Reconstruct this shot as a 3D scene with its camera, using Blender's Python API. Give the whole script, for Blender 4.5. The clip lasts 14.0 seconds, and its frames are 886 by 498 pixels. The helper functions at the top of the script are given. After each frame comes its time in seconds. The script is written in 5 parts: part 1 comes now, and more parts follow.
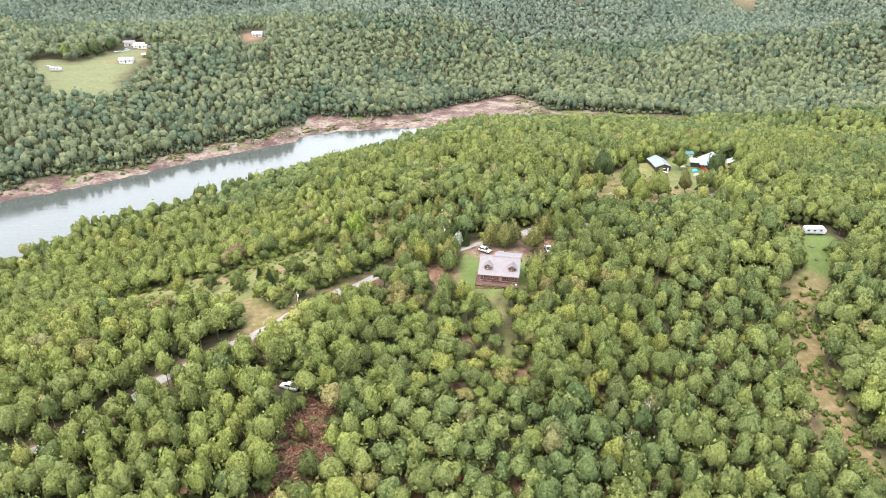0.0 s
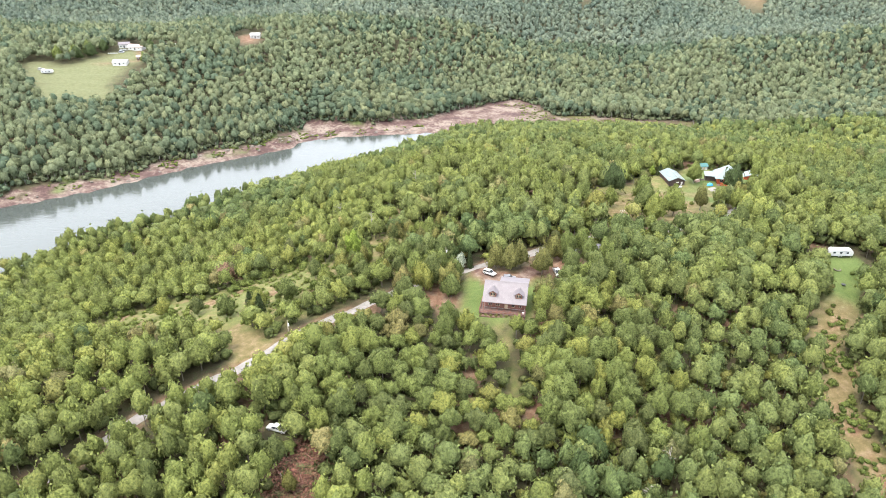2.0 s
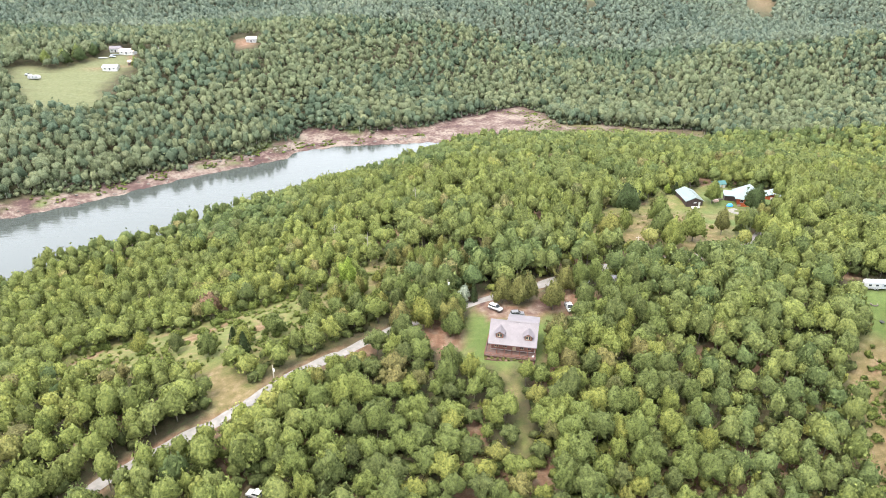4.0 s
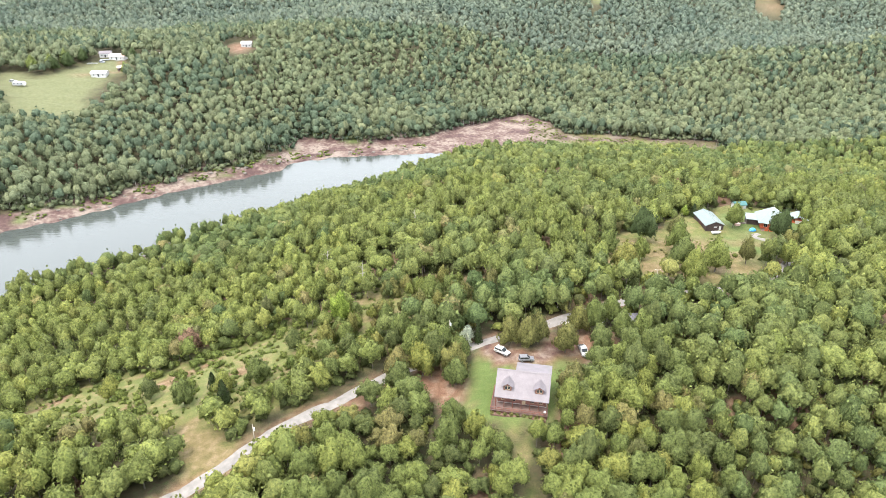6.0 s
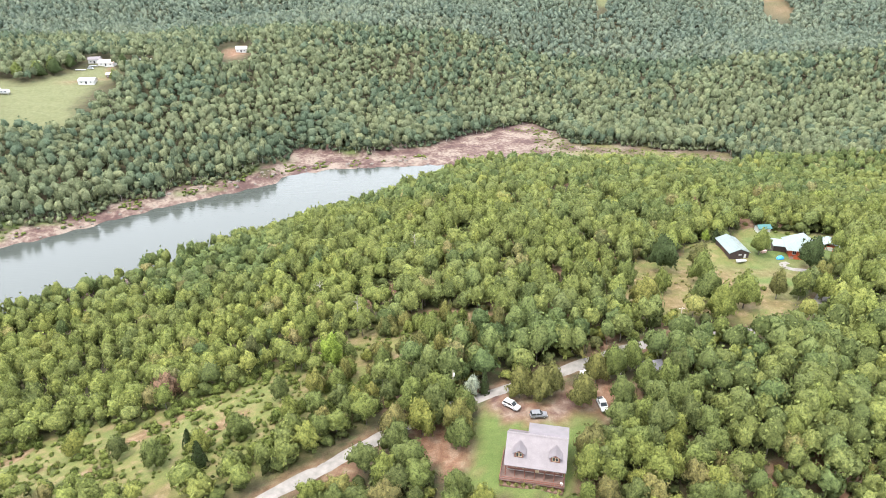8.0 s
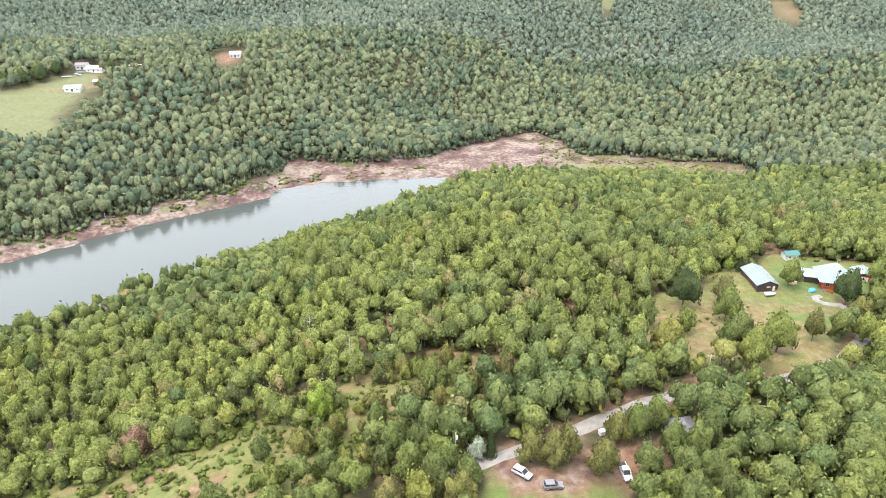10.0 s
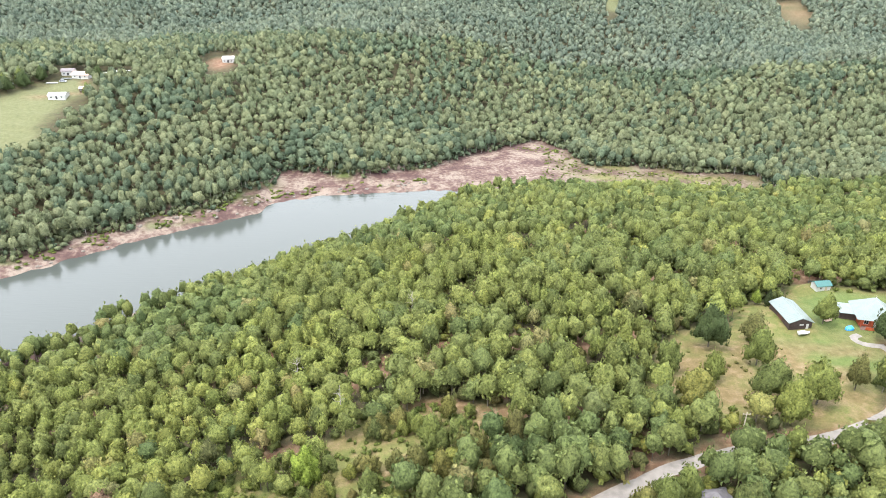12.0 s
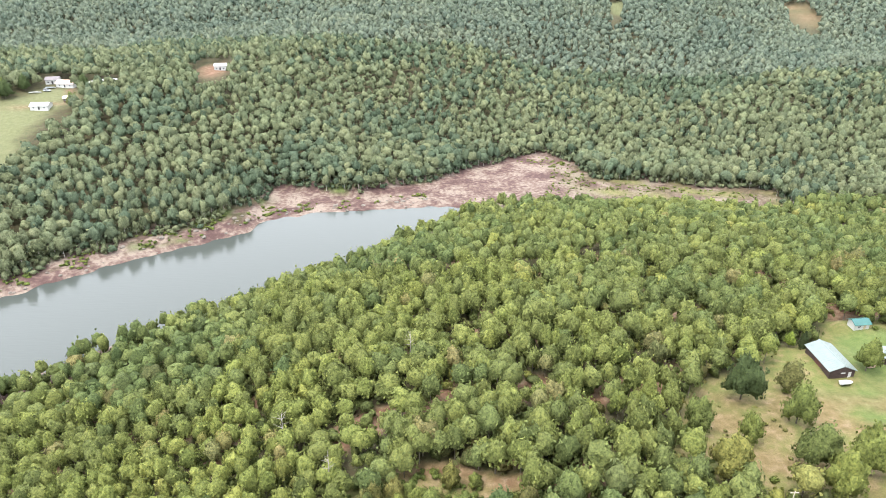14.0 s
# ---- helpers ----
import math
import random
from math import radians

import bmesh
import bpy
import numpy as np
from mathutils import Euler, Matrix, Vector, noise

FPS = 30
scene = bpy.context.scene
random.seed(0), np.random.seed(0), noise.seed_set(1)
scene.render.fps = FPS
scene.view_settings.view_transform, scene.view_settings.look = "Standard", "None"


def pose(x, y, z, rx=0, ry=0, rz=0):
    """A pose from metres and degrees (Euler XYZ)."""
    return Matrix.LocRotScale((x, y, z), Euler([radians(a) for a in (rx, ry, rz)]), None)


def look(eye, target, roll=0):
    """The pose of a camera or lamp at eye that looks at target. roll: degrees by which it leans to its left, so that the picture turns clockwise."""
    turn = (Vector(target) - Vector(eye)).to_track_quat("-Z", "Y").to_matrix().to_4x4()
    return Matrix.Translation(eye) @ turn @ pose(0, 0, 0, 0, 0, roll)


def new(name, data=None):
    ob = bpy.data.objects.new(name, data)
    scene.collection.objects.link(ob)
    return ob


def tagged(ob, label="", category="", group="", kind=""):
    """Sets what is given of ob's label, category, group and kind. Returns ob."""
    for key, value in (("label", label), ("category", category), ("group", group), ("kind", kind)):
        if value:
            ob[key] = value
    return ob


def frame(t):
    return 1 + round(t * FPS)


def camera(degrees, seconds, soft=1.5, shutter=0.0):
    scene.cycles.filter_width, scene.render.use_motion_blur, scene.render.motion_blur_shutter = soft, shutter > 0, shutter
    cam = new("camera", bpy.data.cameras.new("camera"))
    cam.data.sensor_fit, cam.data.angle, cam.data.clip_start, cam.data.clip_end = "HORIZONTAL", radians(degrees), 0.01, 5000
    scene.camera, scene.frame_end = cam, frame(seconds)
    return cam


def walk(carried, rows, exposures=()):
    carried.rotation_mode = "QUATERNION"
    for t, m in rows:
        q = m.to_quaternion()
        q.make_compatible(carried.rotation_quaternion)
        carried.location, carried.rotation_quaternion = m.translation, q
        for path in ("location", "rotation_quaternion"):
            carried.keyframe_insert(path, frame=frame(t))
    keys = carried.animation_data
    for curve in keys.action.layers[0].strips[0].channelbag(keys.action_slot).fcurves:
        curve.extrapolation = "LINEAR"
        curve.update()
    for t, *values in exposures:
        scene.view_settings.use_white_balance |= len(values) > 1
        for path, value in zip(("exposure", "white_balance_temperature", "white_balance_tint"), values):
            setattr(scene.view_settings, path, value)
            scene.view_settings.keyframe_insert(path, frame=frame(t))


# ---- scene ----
cam = camera(65.3, 14.0, soft=0.8)
PATH = [
    (0.0, (0.00, -0.00, 153.70), (1.38, 268.94, 20.78), -0.40),
    (0.5, (0.09, 3.85, 153.74), (1.29, 272.71, 20.66), -0.34),
    (1.0, (0.10, 8.10, 153.83), (1.11, 276.92, 20.66), -0.30),
    (1.5, (0.11, 12.81, 153.84), (0.93, 281.62, 20.63), -0.24),
    (2.0, (0.01, 17.85, 153.85), (0.73, 286.65, 20.64), -0.19),
    (2.5, (-0.11, 23.19, 153.92), (0.57, 292.01, 20.73), -0.14),
    (3.0, (-0.19, 28.80, 154.01), (0.43, 297.59, 20.79), -0.11),
    (5.5, (-0.38, 57.43, 154.62), (-0.21, 326.23, 21.40), 0.07),
    (6.0, (-0.43, 63.27, 154.70), (-0.32, 332.08, 21.51), 0.09),
    (6.5, (-0.53, 69.11, 154.82), (-0.51, 337.94, 21.66), 0.10),
    (7.0, (-0.66, 74.93, 154.91), (-0.71, 343.75, 21.74), 0.09),
    (7.5, (-0.76, 80.81, 154.99), (-0.93, 349.63, 21.82), 0.10),
    (8.0, (-0.88, 86.69, 155.07), (-1.15, 355.50, 21.88), 0.10),
    (10.5, (-1.14, 116.03, 155.16), (-1.83, 384.83, 21.94), 0.13),
    (11.0, (-1.23, 121.76, 155.19), (-1.91, 390.53, 21.92), 0.15),
    (11.5, (-1.31, 127.52, 155.25), (-2.05, 396.26, 21.92), 0.15),
    (12.0, (-1.36, 133.48, 155.34), (-2.17, 402.16, 21.88), 0.15),
    (12.5, (-1.47, 139.42, 155.38), (-2.29, 408.08, 21.88), 0.16),
    (13.0, (-1.60, 145.35, 155.43), (-2.42, 414.01, 21.93), 0.17),
    (13.5, (-1.76, 151.26, 155.43), (-2.58, 419.89, 21.87), 0.15),
    (14.0, (-1.86, 157.19, 155.57), (-2.69, 426.02, 22.43), 0.13),
]
walk(cam, [(t, look(eye, target, roll)) for t, eye, target, roll in PATH])

# ---- light: bright, thinly overcast afternoon ----
world = bpy.data.worlds.new("world")
scene.world = world
world.use_nodes = True
wn = world.node_tree.nodes
sky = wn.new("ShaderNodeTexSky")
sky.sky_type = "NISHITA"
sky.sun_disc = False
sky.sun_elevation, sky.sun_rotation = radians(66), radians(235)
sky.dust_density = 3.0
wn["Background"].inputs["Strength"].default_value = 0.15
veil = wn.new("ShaderNodeMix")  # thin even cloud over the blue
veil.data_type, veil.inputs[0].default_value = "RGBA", 0.75
veil.inputs[7].default_value = (6.2, 6.4, 6.6, 1)
world.node_tree.links.new(sky.outputs[0], veil.inputs[6])
world.node_tree.links.new(veil.outputs[2], wn["Background"].inputs[0])
sun = new("sun", bpy.data.lights.new("sun", "SUN"))
sun.data.energy, sun.data.angle, sun.data.color = 0.8, radians(14), (1.0, 0.94, 0.85)
sun.matrix_world = look((-40, -28, 110), (0, 0, 0))
scene.view_settings.exposure = 2.5


# ---- land ----
NEAR_SHORE = [(-420, 60), (-300, 185), (-214, 290), (-183, 340), (-138, 378), (-108, 402), (-69, 433), (-40, 458), (0, 502), (28, 526)]
FAR_SHORE = [(9, 524), (-10, 527), (-30, 523), (-75, 516), (-101, 506), (-107, 491), (-124, 478), (-152, 461), (-176, 441), (-206, 413),
             (-258, 379), (-345, 315), (-520, 150)]
MUD = [(28, 526), (50, 521), (74, 519), (140, 514), (192, 512), (196, 552), (146, 560), (120, 566), (92, 568), (84, 600), (66, 621), (41, 606), (14, 588), (-5, 564), (-32, 552),
       (-51, 540), (-79, 543), (-106, 549), (-107, 491), (-101, 506), (-75, 516), (-30, 523), (-10, 527), (9, 524)]
LAKE = NEAR_SHORE + FAR_SHORE
# landforms: centre x, y, breadth, height
NEAR_HILLS = [(-160, 140, 88, 15.4), (-75, 140, 88, 6.8), (10, 140, 88, 1.4), (95, 140, 88, -4.7), (180, 140, 88, 0.5), (-160, 210, 88, -0.3),
    (-160, 210, 88, -0.3), (-75, 210, 88, 5.4), (10, 210, 88, 12.9), (95, 210, 88, 3.8), (180, 210, 88, 3.1), (-160, 280, 88, -5.6),
    (-160, 280, 88, -5.6), (-75, 280, 88, 1.8), (10, 280, 88, 6.7), (95, 280, 88, 2.5), (180, 280, 88, 9.3), (-160, 350, 88, -5.2),
    (-160, 350, 88, -5.2), (-75, 350, 88, 0.4), (10, 350, 88, 3.0), (95, 350, 88, 1.5), (180, 350, 88, 10.2), (-160, 430, 88, -8.4),
    (-160, 430, 88, -8.4)]
FAR_HILLS = [(-75, 430, 88, -0.7), (10, 430, 88, 6.4), (95, 430, 88, 1.0), (180, 430, 88, -3.2), (-260, 540, 115, 7.2), (-260, 540, 115, 7.2),
    (-130, 540, 115, -6.3), (0, 540, 115, -6.2), (110, 540, 115, -7.7), (220, 540, 115, -10.0), (330, 540, 115, -4.2), (330, 540, 115, -4.2),
    (-260, 650, 115, 12.2), (-130, 650, 115, 9.3), (0, 650, 115, -0.0), (110, 650, 115, 5.9), (220, 650, 115, 11.5)]
BACK_HILLS = [(220, 650, 115, 11.5), (330, 650, 115, 12.3), (90, 750, 80, -0.7), (200, 750, 80, -2.5), (310, 750, 80, 4.4), (430, 750, 80, 8.6),
    (430, 750, 80, 8.6), (560, 750, 80, 24.3), (-300, 800, 270, -11.4), (-50, 800, 270, -3.4), (180, 820, 270, -15.0), (420, 820, 270, -23.9),
    (420, 820, 270, -23.9), (-200, 1150, 270, 34.3), (200, 1150, 270, 16.9), (500, 1250, 270, 32.3), (650, 600, 270, 21.8), (-600, 750, 270, 21.3),
    (-600, 750, 270, 21.3), (350, 250, 270, 15.7), (-450, 350, 270, 3.6), (0, 20, 270, -20.5)]

# broad swells added to the landforms, row by row from the near ridge to the far hills
RIDGE_SWELLS = (62, [-120, -30, 60, 150, 240], {
    300: [1.0, -1.8, 0.9, -0.7, 0.2],
    380: [10.7, 4.2, -0.8, -1.5, 2.3],
    460: [4.6, 2.4, 5.1, 8.8, 2.1],
})
FAR_SWELLS = (95, [-420, -280, -140, 0, 140, 280, 420], {
    560: [-3.6, -10.5, -4.3, 0.6, -0.7, -8.8, -6.5],
    680: [-1.7, -0.7, 4.5, -1.3, -5.2, 9.4, -8.9],
    800: [-6.4, -4.7, 8.2, 15.5, -3.9, 5.5, 13.9],
    940: [-11.5, -10.1, -0.4, 9.2, 12.6, 11.5, 1.5],
    1080: [-2.0, -0.9, 0.2, 1.2, 6.8, 9.6, -0.9],
})


def edge_distance(x, y, poly, closed=True):
    """Distance to an outline or a line; below zero inside a closed outline."""
    best = np.full(np.shape(x), 1e9)
    inside = np.zeros(np.shape(x), bool)
    for (ax, ay), (bx, by) in zip(poly, poly[1:] + (poly[:1] if closed else [])):
        ex, ey = bx - ax, by - ay
        s = np.clip(((x - ax) * ex + (y - ay) * ey) / (ex * ex + ey * ey), 0, 1)
        best = np.minimum(best, np.hypot(x - ax - s * ex, y - ay - s * ey))
        if closed and ay != by:
            inside ^= ((ay > y) != (by > y)) & (x < ex * (y - ay) / ey + ax)
    return np.where(inside, -best, best)


def waves(x, y, size, seed=0):
    """Smooth irregular field from -1 to 1 with bumps of that size."""
    rng = np.random.RandomState(seed)
    total = np.zeros(np.shape(x))
    for _ in range(7):
        a, p, k = rng.uniform(0, 6.28), rng.uniform(0, 6.28), rng.uniform(0.6, 1.7) * 3.14 / size
        total = total + np.sin(k * (np.cos(a) * x + np.sin(a) * y) + p)
    return np.clip(total / 3.2, -1, 1)


def ground_height(x, y):
    x, y = np.asarray(x, float), np.asarray(y, float)
    h = np.full(np.shape(x), 18.0)
    for cx, cy, r, a in NEAR_HILLS + FAR_HILLS + BACK_HILLS:
        h = h + a * np.exp(-((x - cx) ** 2 + (y - cy) ** 2) / (2.0 * r * r))
    for breadth, columns, grid in (RIDGE_SWELLS, FAR_SWELLS):
        for cy, heights in grid.items():
            for cx, a in zip(columns, heights):
                h = h + a * np.exp(-((x - cx) ** 2 + (y - cy) ** 2) / (2.0 * breadth * breadth))
    for px, py, r, z in PADS:
        k = np.clip(1.6 - np.hypot(x - px, y - py) / r, 0, 1)
        k = k * k * (3 - 2 * k)
        h = h * (1 - k) + z * k
    lake = edge_distance(x, y, LAKE) + 1.5 * waves(x, y, 9, 3)
    mud = edge_distance(x, y, MUD)
    bank = np.minimum(np.maximum(lake, 0) * 0.36, 1.6 + np.maximum(mud, 0) * 0.42)
    bank = np.where(mud < 0, np.minimum(0.15 + np.maximum(lake, 0) * 0.05, 1.6), bank)
    t = np.clip(0.5 + 0.5 * (h - bank) / 4.0, 0, 1)
    h = np.maximum(h * (1 - t) + bank * t - 4.0 * t * (1 - t) * np.clip(lake / 20, 0, 1), np.minimum(bank, 0.12))
    return np.where(lake < 0, np.maximum(lake * 0.3, -3.0), h)


def gz(x, y):
    return float(ground_height(x, y))


# clearings and tracks, as outlines and centre lines on the plan
FIELD = [(-125, 215), (-122, 229), (-105, 238), (-86, 237), (-75, 245), (-59, 250), (-52, 256), (-37, 249), (-24, 240), (-28, 233), (-46, 231),
         (-41, 219), (-56, 212), (-63, 207), (-88, 213)]
GLADE = [(-40.5, 248.7), (-32.8, 263.7), (-23.3, 277.1), (-6.2, 281.9), (13.8, 276.1), (21.6, 271.2), (14.2, 262.0), (2.8, 257.9), (-2.7, 249.9), (-9.9, 246.1), (-17.6, 243.7), (-28.8, 240.0), (-38.3, 239.0)]
RED_EDGE = [(-9.4, 282.6), (0.1, 280.4), (12.2, 274.9), (22.5, 272.4), (37.2, 271.5)]
TURNOUT = [(-72, 206), (-66, 207), (-52, 196), (-50, 190), (-54, 183), (-61, 186)]
YARD = [(4, 205), (6, 213), (8, 224), (12, 229), (33, 229), (38, 222), (38, 217), (30, 214), (29, 201), (22, 198), (8, 199)]
DRIVE = [(11, 228), (12, 236), (17, 236), (19, 232), (26, 229), (31, 234), (40, 239), (48, 236), (45, 229), (36, 226), (30, 222), (20, 221), (14, 224)]
RED_YARD = [(-8, 219), (-3, 222), (5, 216), (7, 207), (0, 206), (-6, 211)]
LAWN = [(57, 277), (56, 288), (64, 303), (71, 312), (91, 315), (94, 328), (112, 333), (122, 349), (136, 349), (162, 340), (154, 329), (132, 306), (116, 288), (104, 267),
        (86, 268), (68, 272)]
GREEN_LAWN = [(97, 306), (103, 296), (108, 286), (114, 280), (132, 296), (160, 336), (138, 344), (120, 338), (113, 326), (113, 310)]
STRIP = [(138, 241), (151, 241), (139, 213), (128, 213)]
TRAIL = [(132, 214), (116, 193), (119, 186), (110, 171), (112, 160), (111, 145), (113, 130), (118, 105)]
SLASH = [(-46, 112), (-43, 128), (-42, 142), (-35, 156), (-28, 152), (-26, 137), (-29, 118)]
CUT = [(17, 201), (19, 189), (20, 169)]
MEADOW = [(-338, 594), (-323, 565), (-307, 544), (-287, 542), (-269, 544), (-259, 553), (-260, 573), (-259, 598), (-250, 612), (-256, 629), (-272, 635),
          (-284, 621), (-294, 601), (-305, 583), (-320, 590), (-332, 597)]
MEADOW_TRACK = [(-282, 593), (-276, 598), (-270, 601), (-262, 606), (-255, 610), (-252, 617), (-262, 634)]
FAR_PAD = [(-192, 709), (-176, 722), (-169, 701), (-179, 676), (-187, 682)]
FAR_BARE = [(438, 1120), (456, 1162), (500, 1158), (483, 1068), (455, 1036), (439, 1073)]
FAR_GREEN = [(202, 1070), (198, 1017), (207, 1015), (222, 1088)]
ROAD = [(-150, 112), (-125, 125), (-104, 136), (-90, 148), (-80.5, 163), (-67, 175), (-54, 186), (-47, 196), (-39, 203), (-30, 209), (-20.7, 216),
        (-10.8, 223.5), (2, 230), (14.5, 235), (26, 240), (37, 245), (48, 251), (64, 257), (76, 260), (92, 262), (110, 270), (124, 283), (130, 294), (128, 303)]
CLEARINGS = [(FIELD, 0), (GLADE, -4.5), (TURNOUT, -1), (YARD, 1.8), (DRIVE, 0), (RED_YARD, 1), (LAWN, 0), (STRIP, -1.8), ([(138, 230), (151, 230), (152, 244), (138, 245)], 1), (SLASH, -3.5), ([(-46, 152), (-39, 151), (-38, 158), (-46, 160)], -1), (MEADOW, 2), (FAR_PAD, 3), ([(-290, 652), (-235, 655), (-236, 643), (-250, 638), (-286, 640)], 1), (FAR_BARE, -12),
             (FAR_GREEN, 0)]
LINES = [(ROAD, 3.5), (ROAD[:6], 4.4), (ROAD[5:12], 6.2), (TRAIL, 5.8), (CUT, 2.4), (RED_EDGE, 1.6)]
PADS = [(20.4, 209, 13, 39.8), (107, 318, 12, 39.5), (131, 314, 12, 39.6), (144, 240, 8, 39.6), (129, 343, 6, 36.2), (24, 228, 9, 39.9)]


# ---- materials ----
def material(name):
    m = bpy.data.materials.new(name)
    m.use_nodes = True
    return m, m.node_tree.nodes, m.node_tree.links, m.node_tree.nodes["Principled BSDF"]


def ramp_node(nodes, stops):
    r = nodes.new("ShaderNodeValToRGB")
    while len(r.color_ramp.elements) < len(stops):
        r.color_ramp.elements.new(0.5)
    for e, (p, c) in zip(r.color_ramp.elements, stops):
        e.position, e.color = p, (*c, 1)
    return r


def noise_node(nodes, links, scale, detail=4.0, coord="Object"):
    n = nodes.new("ShaderNodeTexNoise")
    n.inputs["Scale"].default_value, n.inputs["Detail"].default_value = scale, detail
    tc = nodes.new("ShaderNodeTexCoord")
    links.new(tc.outputs[coord], n.inputs["Vector"])
    return n


def mix_node(nodes, links, kind, fac, a, b):
    m = nodes.new("ShaderNodeMix")
    m.data_type, m.blend_type = "RGBA", kind
    for sock, v in ((m.inputs[0], fac), (m.inputs[6], a), (m.inputs[7], b)):
        if isinstance(v, (int, float)):
            sock.default_value = v
        elif isinstance(v, tuple):
            sock.default_value = (*v, 1)
        else:
            links.new(v, sock)
    return m.outputs[2]


def plain(name, colour, rough=0.6, metal=0.0, scale=3.0, spread=0.25, bump=0.15, fine=None):
    """A surface of one colour, mottled at two scales, with a fine relief."""
    m, nodes, links, b = material(name)
    n1 = noise_node(nodes, links, scale, 5)
    n2 = noise_node(nodes, links, fine or scale * 9, 3)
    lo = tuple(c * (1 - spread) for c in colour)
    hi = tuple(min(1, c * (1 + spread)) for c in colour)
    r = ramp_node(nodes, [(0.3, lo), (0.7, hi)])
    links.new(n1.outputs[0], r.inputs[0])
    r2 = ramp_node(nodes, [(0.3, (0.8, 0.8, 0.8)), (0.7, (1.1, 1.1, 1.1))])
    links.new(n2.outputs[0], r2.inputs[0])
    links.new(mix_node(nodes, links, "MULTIPLY", 0.6, r.outputs[0], r2.outputs[0]), b.inputs["Base Color"])
    b.inputs["Roughness"].default_value, b.inputs["Metallic"].default_value = rough, metal
    if bump:
        bp = nodes.new("ShaderNodeBump")
        bp.inputs["Strength"].default_value = bump
        links.new(n2.outputs[0], bp.inputs["Height"])
        links.new(bp.outputs[0], b.inputs["Normal"])
    return m


def leaf_material(name, stops, rough=0.75, through_light=0.32):
    """Foliage: each tree has its own green, each clump of leaves a shade of it."""
    m, nodes, links, b = material(name)
    att = nodes.new("ShaderNodeAttribute")
    att.attribute_name = "tint"
    info = nodes.new("ShaderNodeObjectInfo")
    add = nodes.new("ShaderNodeMath")
    add.operation = "ADD"
    links.new(att.outputs["Fac"], add.inputs[0])
    links.new(info.outputs["Random"], add.inputs[1])
    fr = nodes.new("ShaderNodeMath")
    fr.operation = "FRACT"
    links.new(add.outputs[0], fr.inputs[0])
    r = ramp_node(nodes, stops)
    links.new(fr.outputs[0], r.inputs[0])
    geo = nodes.new("ShaderNodeNewGeometry")
    r2 = ramp_node(nodes, [(0.0, (0.60, 0.63, 0.58)), (0.5, (1.0, 1.0, 1.0)), (1.0, (1.22, 1.20, 1.15))])
    links.new(geo.outputs["Random Per Island"], r2.inputs[0])
    n = nodes.new("ShaderNodeTexNoise")
    n.inputs["Scale"].default_value, n.inputs["Detail"].default_value, n.inputs["Roughness"].default_value = 1.7, 4, 0.7
    links.new(geo.outputs["Position"], n.inputs["Vector"])
    r3 = ramp_node(nodes, [(0.34, (0.40, 0.43, 0.38)), (0.5, (1.0, 1.0, 1.0)), (0.66, (1.55, 1.50, 1.40))])
    links.new(n.outputs[0], r3.inputs[0])
    bump = nodes.new("ShaderNodeBump")
    bump.inputs["Strength"].default_value, bump.inputs["Distance"].default_value = 0.9, 0.5
    links.new(n.outputs[0], bump.inputs["Height"])
    links.new(bump.outputs[0], b.inputs["Normal"])
    c = mix_node(nodes, links, "MULTIPLY", 1.0, r.outputs[0], r2.outputs[0])
    c = mix_node(nodes, links, "MULTIPLY", 0.9, c, r3.outputs[0])
    links.new(c, b.inputs["Base Color"])
    b.inputs["Roughness"].default_value = rough
    b.inputs["Specular IOR Level"].default_value = 0.12
    tr = nodes.new("ShaderNodeBsdfTranslucent")
    links.new(c, tr.inputs[0])
    ms = nodes.new("ShaderNodeMixShader")
    ms.inputs[0].default_value = through_light
    out = nodes["Material Output"]
    links.new(b.outputs[0], ms.inputs[1])
    links.new(tr.outputs[0], ms.inputs[2])
    links.new(ms.outputs[0], out.inputs[0])
    return m


OAK = leaf_material("oak_leaves", [(0.0, (0.072, 0.101, 0.039)), (0.15, (0.096, 0.124, 0.046)), (0.3, (0.119, 0.141, 0.050)), (0.45, (0.139, 0.157, 0.050)),
                                   (0.6, (0.148, 0.174, 0.051)), (0.75, (0.177, 0.190, 0.054)), (0.85, (0.175, 0.155, 0.067)), (0.93, (0.146, 0.145, 0.063)),
                                   (1.0, (0.072, 0.101, 0.039))])
NEAR_OAK = leaf_material("woodland_leaves", [(0.0, (0.075, 0.089, 0.033)), (0.25, (0.090, 0.110, 0.037)), (0.5, (0.106, 0.129, 0.040)), (0.75, (0.127, 0.146, 0.041)),
                                             (0.88, (0.151, 0.157, 0.042)), (0.94, (0.133, 0.119, 0.048)), (1.0, (0.075, 0.089, 0.033))])
# distance haze over the hills mixed into the leaf colour as extra blue
HILL_HAZE_OAK = leaf_material("hazy_hill_leaves", [(0.0, (0.071, 0.100, 0.066)), (0.3, (0.098, 0.126, 0.078)), (0.6, (0.120, 0.144, 0.083)), (0.85, (0.139, 0.154, 0.087)),
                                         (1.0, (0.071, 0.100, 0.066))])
# stronger haze blue put into the leaves of the farthest trees
VALE_HAZE_OAK = leaf_material("hazy_valley_leaves", [(0.0, (0.071, 0.100, 0.081)), (0.3, (0.097, 0.126, 0.099)), (0.6, (0.121, 0.147, 0.110)), (0.85, (0.138, 0.156, 0.110)),
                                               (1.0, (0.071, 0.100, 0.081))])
FIELD_LEAF = leaf_material("shrub_leaves", [(0.0, (0.086, 0.112, 0.030)), (0.5, (0.119, 0.139, 0.037)), (1.0, (0.086, 0.112, 0.030))])
